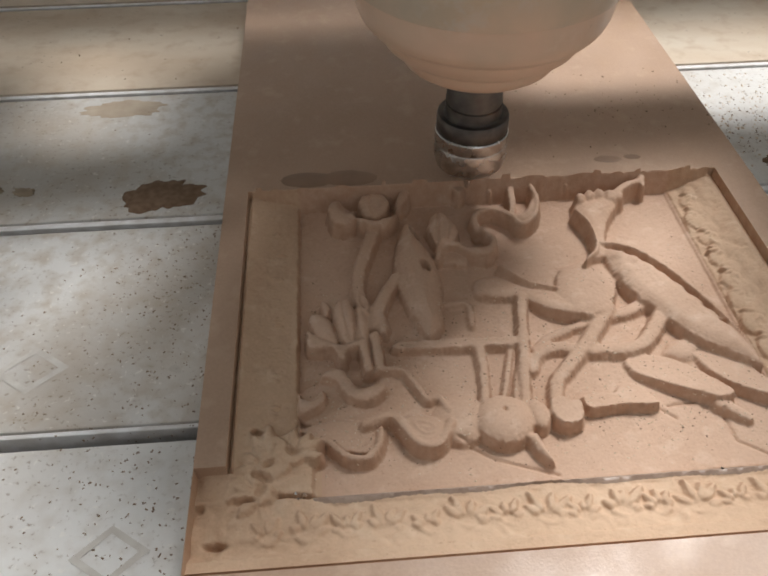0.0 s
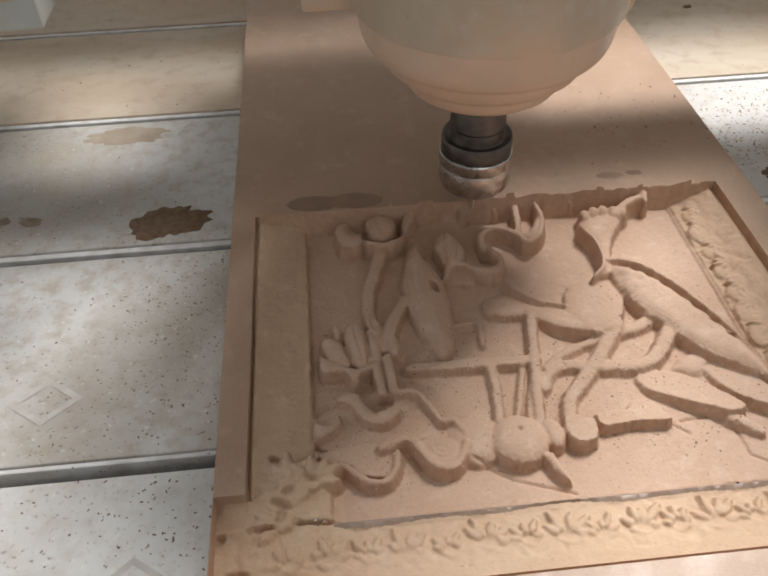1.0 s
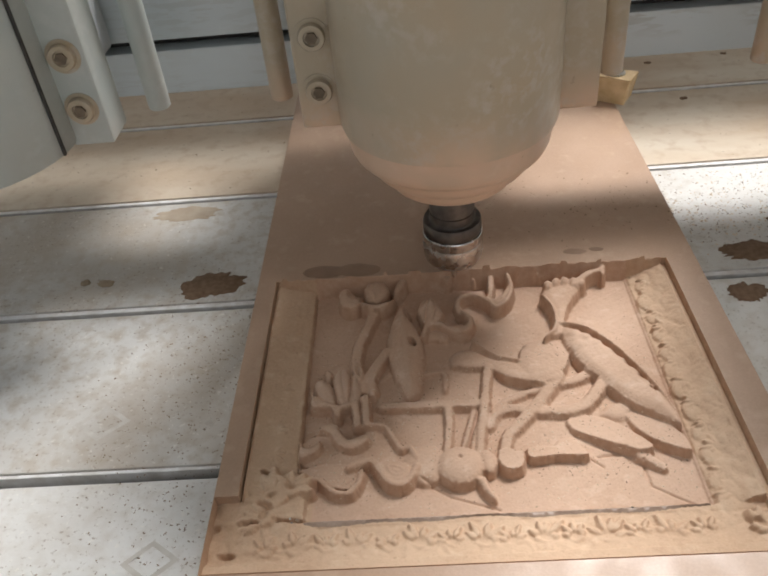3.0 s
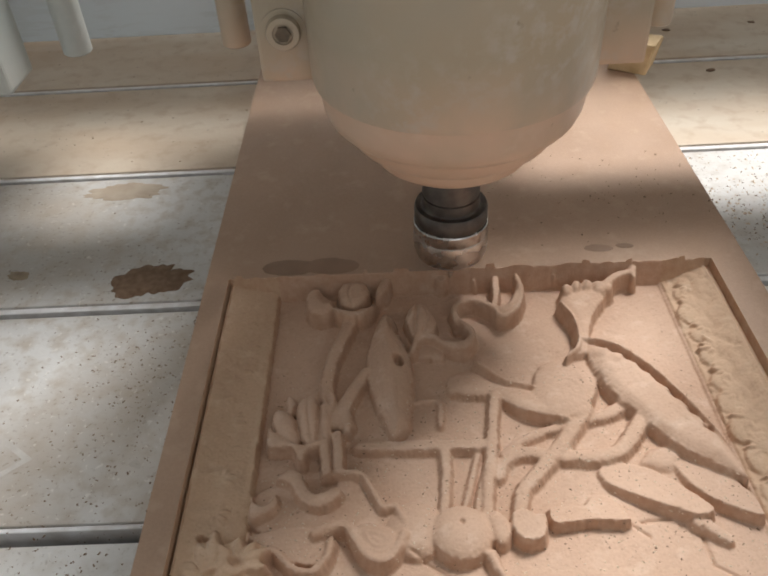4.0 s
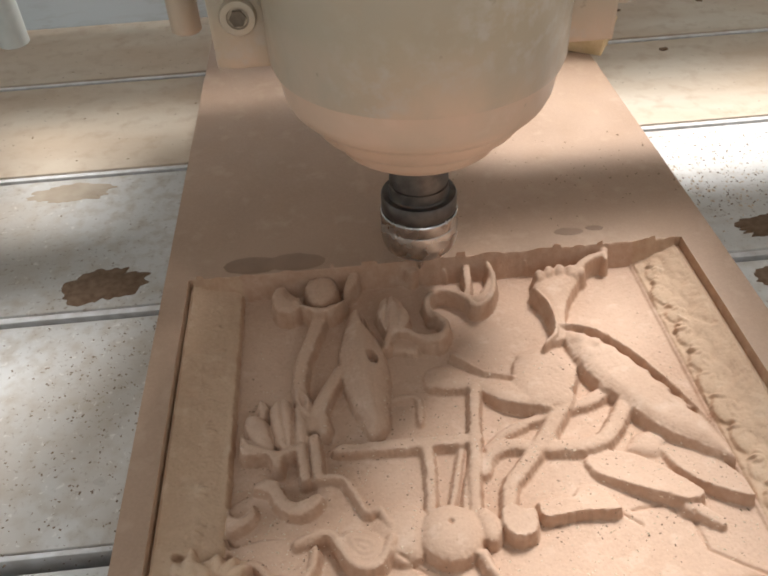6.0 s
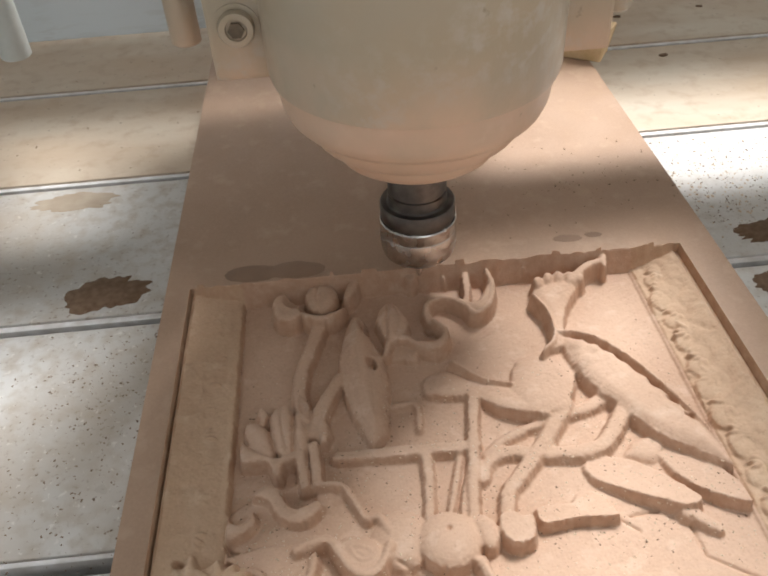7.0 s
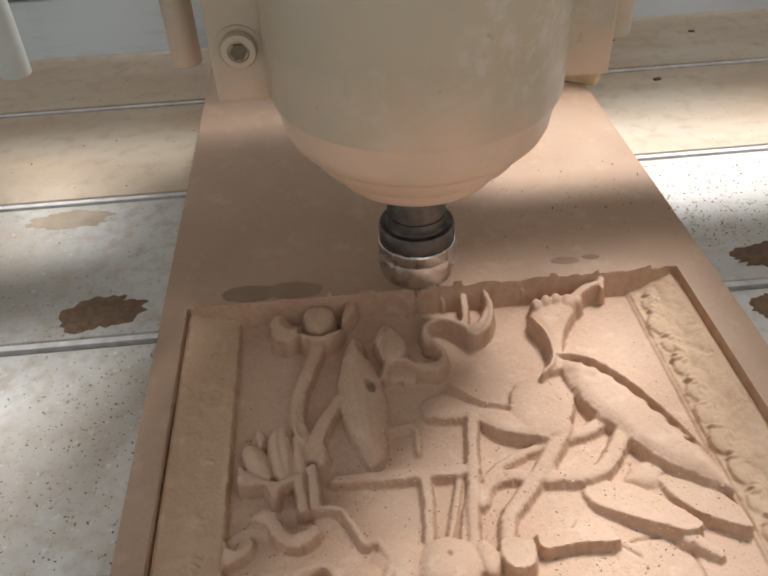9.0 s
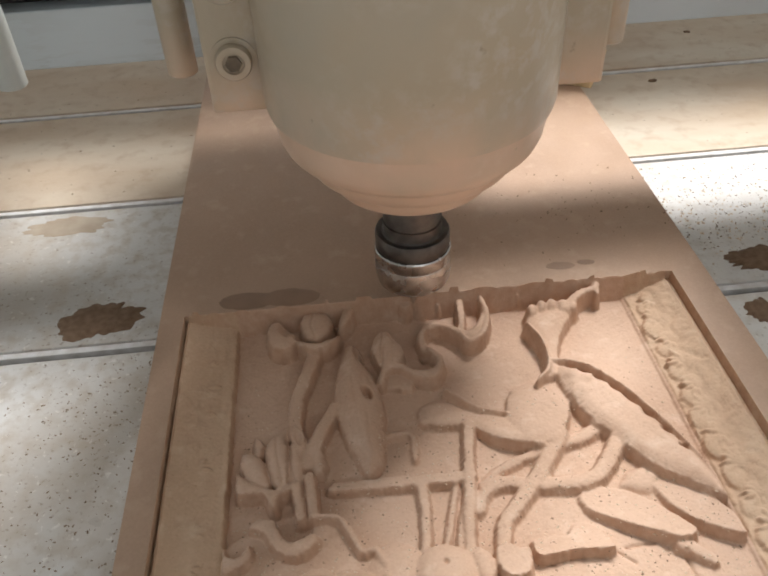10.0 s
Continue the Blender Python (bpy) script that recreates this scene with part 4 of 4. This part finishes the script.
def diamond(x, y, size, turn):
    """A raised diamond outline stamped in the plastic plank."""
    bm = bmesh.new()
    for k in range(4):
        a, b = radians(90 * k), radians(90 * (k + 1))
        quad = []
        for ang, s in ((a, 1.0), (b, 1.0), (b, 0.72), (a, 0.72)):
            quad.append(bm.verts.new((size * 1.25 * s * math.cos(ang), size * s * math.sin(ang), 0.0004)))
        bm.faces.new(quad)
    ob = part("stamped_mark", bm, MARK, None, "")
    ob.matrix_world = pose(x, y, 0, 0, 0, turn)
    tagged(ob, "faint diamond outline stamped on the pale bed", "mark", "stamped diamonds")
    return ob


MARK = plain_material("scuffed_stamp", (0.56, 0.54, 0.50), (0.49, 0.46, 0.42), 120, 0.6)
for spot in ((-0.119, -0.126, 0.017, 2), (-0.055, -0.241, 0.015, 3), (-0.235, -0.235, 0.016, 1)):
    diamond(*spot)

# ---- chips, flakes and crumbs ----


def crumbs(name, label, material, count, place, size, seed, flat=0.5):
    """Very many tiny angular bits in one mesh; place(rng) gives a spot and its height."""
    rng = random.Random(seed)
    verts, faces = [], []
    while len(verts) < count * 5:
        spot = place(rng)
        if spot is None:
            continue
        x, y, z = spot
        s = size * rng.uniform(0.4, 1.3)
        a, long = rng.uniform(0, 6.28), rng.uniform(0.6, 1.6)
        ca, sa = math.cos(a), math.sin(a)
        base = len(verts)
        for u, v in ((-long, -0.6), (long, -0.8), (long * 0.8, 0.7), (-long * 0.9, 0.5)):
            verts.append((x + s * (u * ca - v * sa), y + s * (u * sa + v * ca), z))
        verts.append((x + s * rng.uniform(-0.4, 0.4), y + s * rng.uniform(-0.4, 0.4), z + s * flat * 2))
        faces += [(base + k, base + (k + 1) % 4, base + 4) for k in range(4)]
    me = bpy.data.meshes.new(name)
    me.from_pydata(verts, [], faces)
    me.materials.append(material)
    return tagged(new(name, me), label, "wood chips", kind="stuff")


DARK_CHIP = plain_material("dark_chip", (0.16, 0.105, 0.065), (0.25, 0.17, 0.11), 300, 0.8)
PALE_CHIP = plain_material("pale_chip", (0.70, 0.58, 0.44), (0.60, 0.47, 0.34), 300, 0.8)


def beside_right(rng):
    return rng.uniform(0.349, 0.62), min(0.16, max(0.018, rng.gauss(0.09, 0.032))), 0.0


def on_panel(rng):
    x, y = rng.gauss(0.27, 0.05), rng.gauss(0.085, 0.028)
    return (x, y, TOP) if 0 < x < 0.342 and 0.02 < y < 0.4 else None


def beside_left(rng):
    x = -0.017 - abs(rng.gauss(0, 0.05))
    y = rng.uniform(-0.31, -0.008)
    return x, y, 0.0


def wide_left(rng):
    x, y = rng.uniform(-0.45, -0.02), rng.uniform(-0.3, 0.42)
    off = (y - FIRST) % PITCH
    return (x, y, 0.0) if GAP < off < PITCH - GAP else None


def panel_edges(rng):
    x = 0.3436 + abs(rng.gauss(0, 0.0016)) if rng.random() < 0.6 else -0.0158 - abs(rng.gauss(0, 0.0016))
    return x, rng.uniform(-0.3, 0.42), 0.0


def on_relief(rng):
    u, v = rng.uniform(36, 284), rng.triangular(45, 222, 190)
    i, j = int((u - RELIEF.u[0]) / CELL), int((v - RELIEF.v[0]) / CELL)
    z = float(RELIEF.Z[i, j])
    return (u / 1000, -v / 1000, TOP + z / 1000) if z < -9 else None


def in_front_groove(rng):
    u, v = rng.uniform(30, 284), 224 + rng.uniform(-1.0, 2.2)
    i, j = int((u - RELIEF.u[0]) / CELL), int((v - RELIEF.v[0]) / CELL)
    return u / 1000, -v / 1000, TOP + float(RELIEF.Z[i, j]) / 1000


crumbs("wood_chips", "dark wood chips strewn on the bed beside the panel", DARK_CHIP, 700, beside_right, 0.0006, 1)
crumbs("wood_crumbs", "pale wood crumbs strewn on the bed beside the panel", PALE_CHIP, 700, beside_right, 0.0008, 2)
crumbs("panel_chips", "dark chips on the uncut panel face", DARK_CHIP, 110, on_panel, 0.0006, 3)
crumbs("bed_chips", "dark chips lying along the panel edge", DARK_CHIP, 650, beside_left, 0.00055, 4)
crumbs("scattered_chips", "sparse dark chips on the dusty bed", DARK_CHIP, 200, wide_left, 0.0006, 5)
crumbs("edge_dust", "tan dust crumbs packed along the panel edges", SAWDUST, 900, panel_edges, 0.0010, 6, 0.8)
crumbs("relief_chips", "fine dark chips on the carved ground", DARK_CHIP, 550, on_relief, 0.0004, 7)
crumbs("relief_crumbs", "fine pale crumbs on the carved ground", PALE_CHIP, 900, on_relief, 0.0005, 8)
crumbs("foil_flakes", "shiny grey flakes caught in the front groove", CHROME, 90, in_front_groove, 0.0012, 9, 0.6)


def film_strip():
    """A crinkled strip of clear film caught along the front border."""
    rng = random.Random(31)
    bm = bmesh.new()
    rows = []
    n = 220
    for k in range(n + 1):
        u = 0.040 + 0.244 * k / n
        wide = 0.0026 + 0.0009 * math.sin(k * 0.11) + 0.0006 * math.sin(k * 0.05) + rng.uniform(-0.0004, 0.0004)
        lift = 0.0004 + 0.0003 * abs(math.sin(k * 0.37)) + rng.uniform(0, 0.0005)
        rows.append([bm.verts.new((u, -0.2254 - wide * s, TOP - 0.0111 + lift * h)) for s, h in ((0, 0.4), (0.4, 1.6), (0.75, 0.8), (1.0, 0.3))])
    for lo, hi in zip(rows, rows[1:]):
        for k in range(3):
            bm.faces.new((lo[k], hi[k], hi[k + 1], lo[k + 1]))
    ob = part("film_strip", bm, FILM, None, "", 60)
    return tagged(ob, "crinkled shiny grey film strip along the front border", "plastic film")


FILM = plain_material("crinkled_film", (0.30, 0.215, 0.165), (0.38, 0.285, 0.225), 90, 0.38)
film_strip()


def vacuum_hose():
    """A grey hose with a cloth-wrapped nozzle, put down on the bed away from the panel."""
    ob = thing("vacuum_hose", "dusty blue-grey suction hose with cloth-wrapped nozzle on the bed", "hose", (0.64, -0.30, 0.0))
    ob.matrix_world = pose(0.64, -0.30, 0.031, 0, 90, -18)
    tip = [(0.0, 0.0), (0.010, 0.001), (0.016, 0.005), (0.021, 0.018), (0.024, 0.045), (0.0262, 0.080), (0.0278, 0.120), (0.0285, 0.150)]
    bm = turned(tip, 40)
    rng = random.Random(8)
    for v in bm.verts:
        r = math.hypot(v.co.x, v.co.y)
        if r > 0.001:
            k = 1 + 0.05 * math.sin(5 * math.atan2(v.co.y, v.co.x) + 60 * v.co.z) + rng.uniform(-0.01, 0.01)
            v.co.x, v.co.y = v.co.x * k, v.co.y * k
    part("nozzle", bm, HOSE_CLOTH, ob, "off-white cloth-wrapped nozzle", 50)
    part("collar", turned([(0.0285, 0.146), (0.0308, 0.148), (0.0308, 0.156), (0.0290, 0.158)], 40), HOSE, ob, "raised collar", 40)
    pipe = []
    for k in range(46):
        z = 0.158 + k * 0.008
        pipe += [(0.0282, z), (0.0300, z + 0.003), (0.0300, z + 0.005), (0.0282, z + 0.008)]
    part("pipe", turned(pipe, 32), HOSE, ob, "ribbed grey hose", 50)


HOSE = plain_material("grey_hose", (0.34, 0.42, 0.45), (0.27, 0.34, 0.37), 30, 0.45)
HOSE_CLOTH = plain_material("dusty_cloth", (0.58, 0.56, 0.50), (0.48, 0.46, 0.41), 60, 0.85)
vacuum_hose()
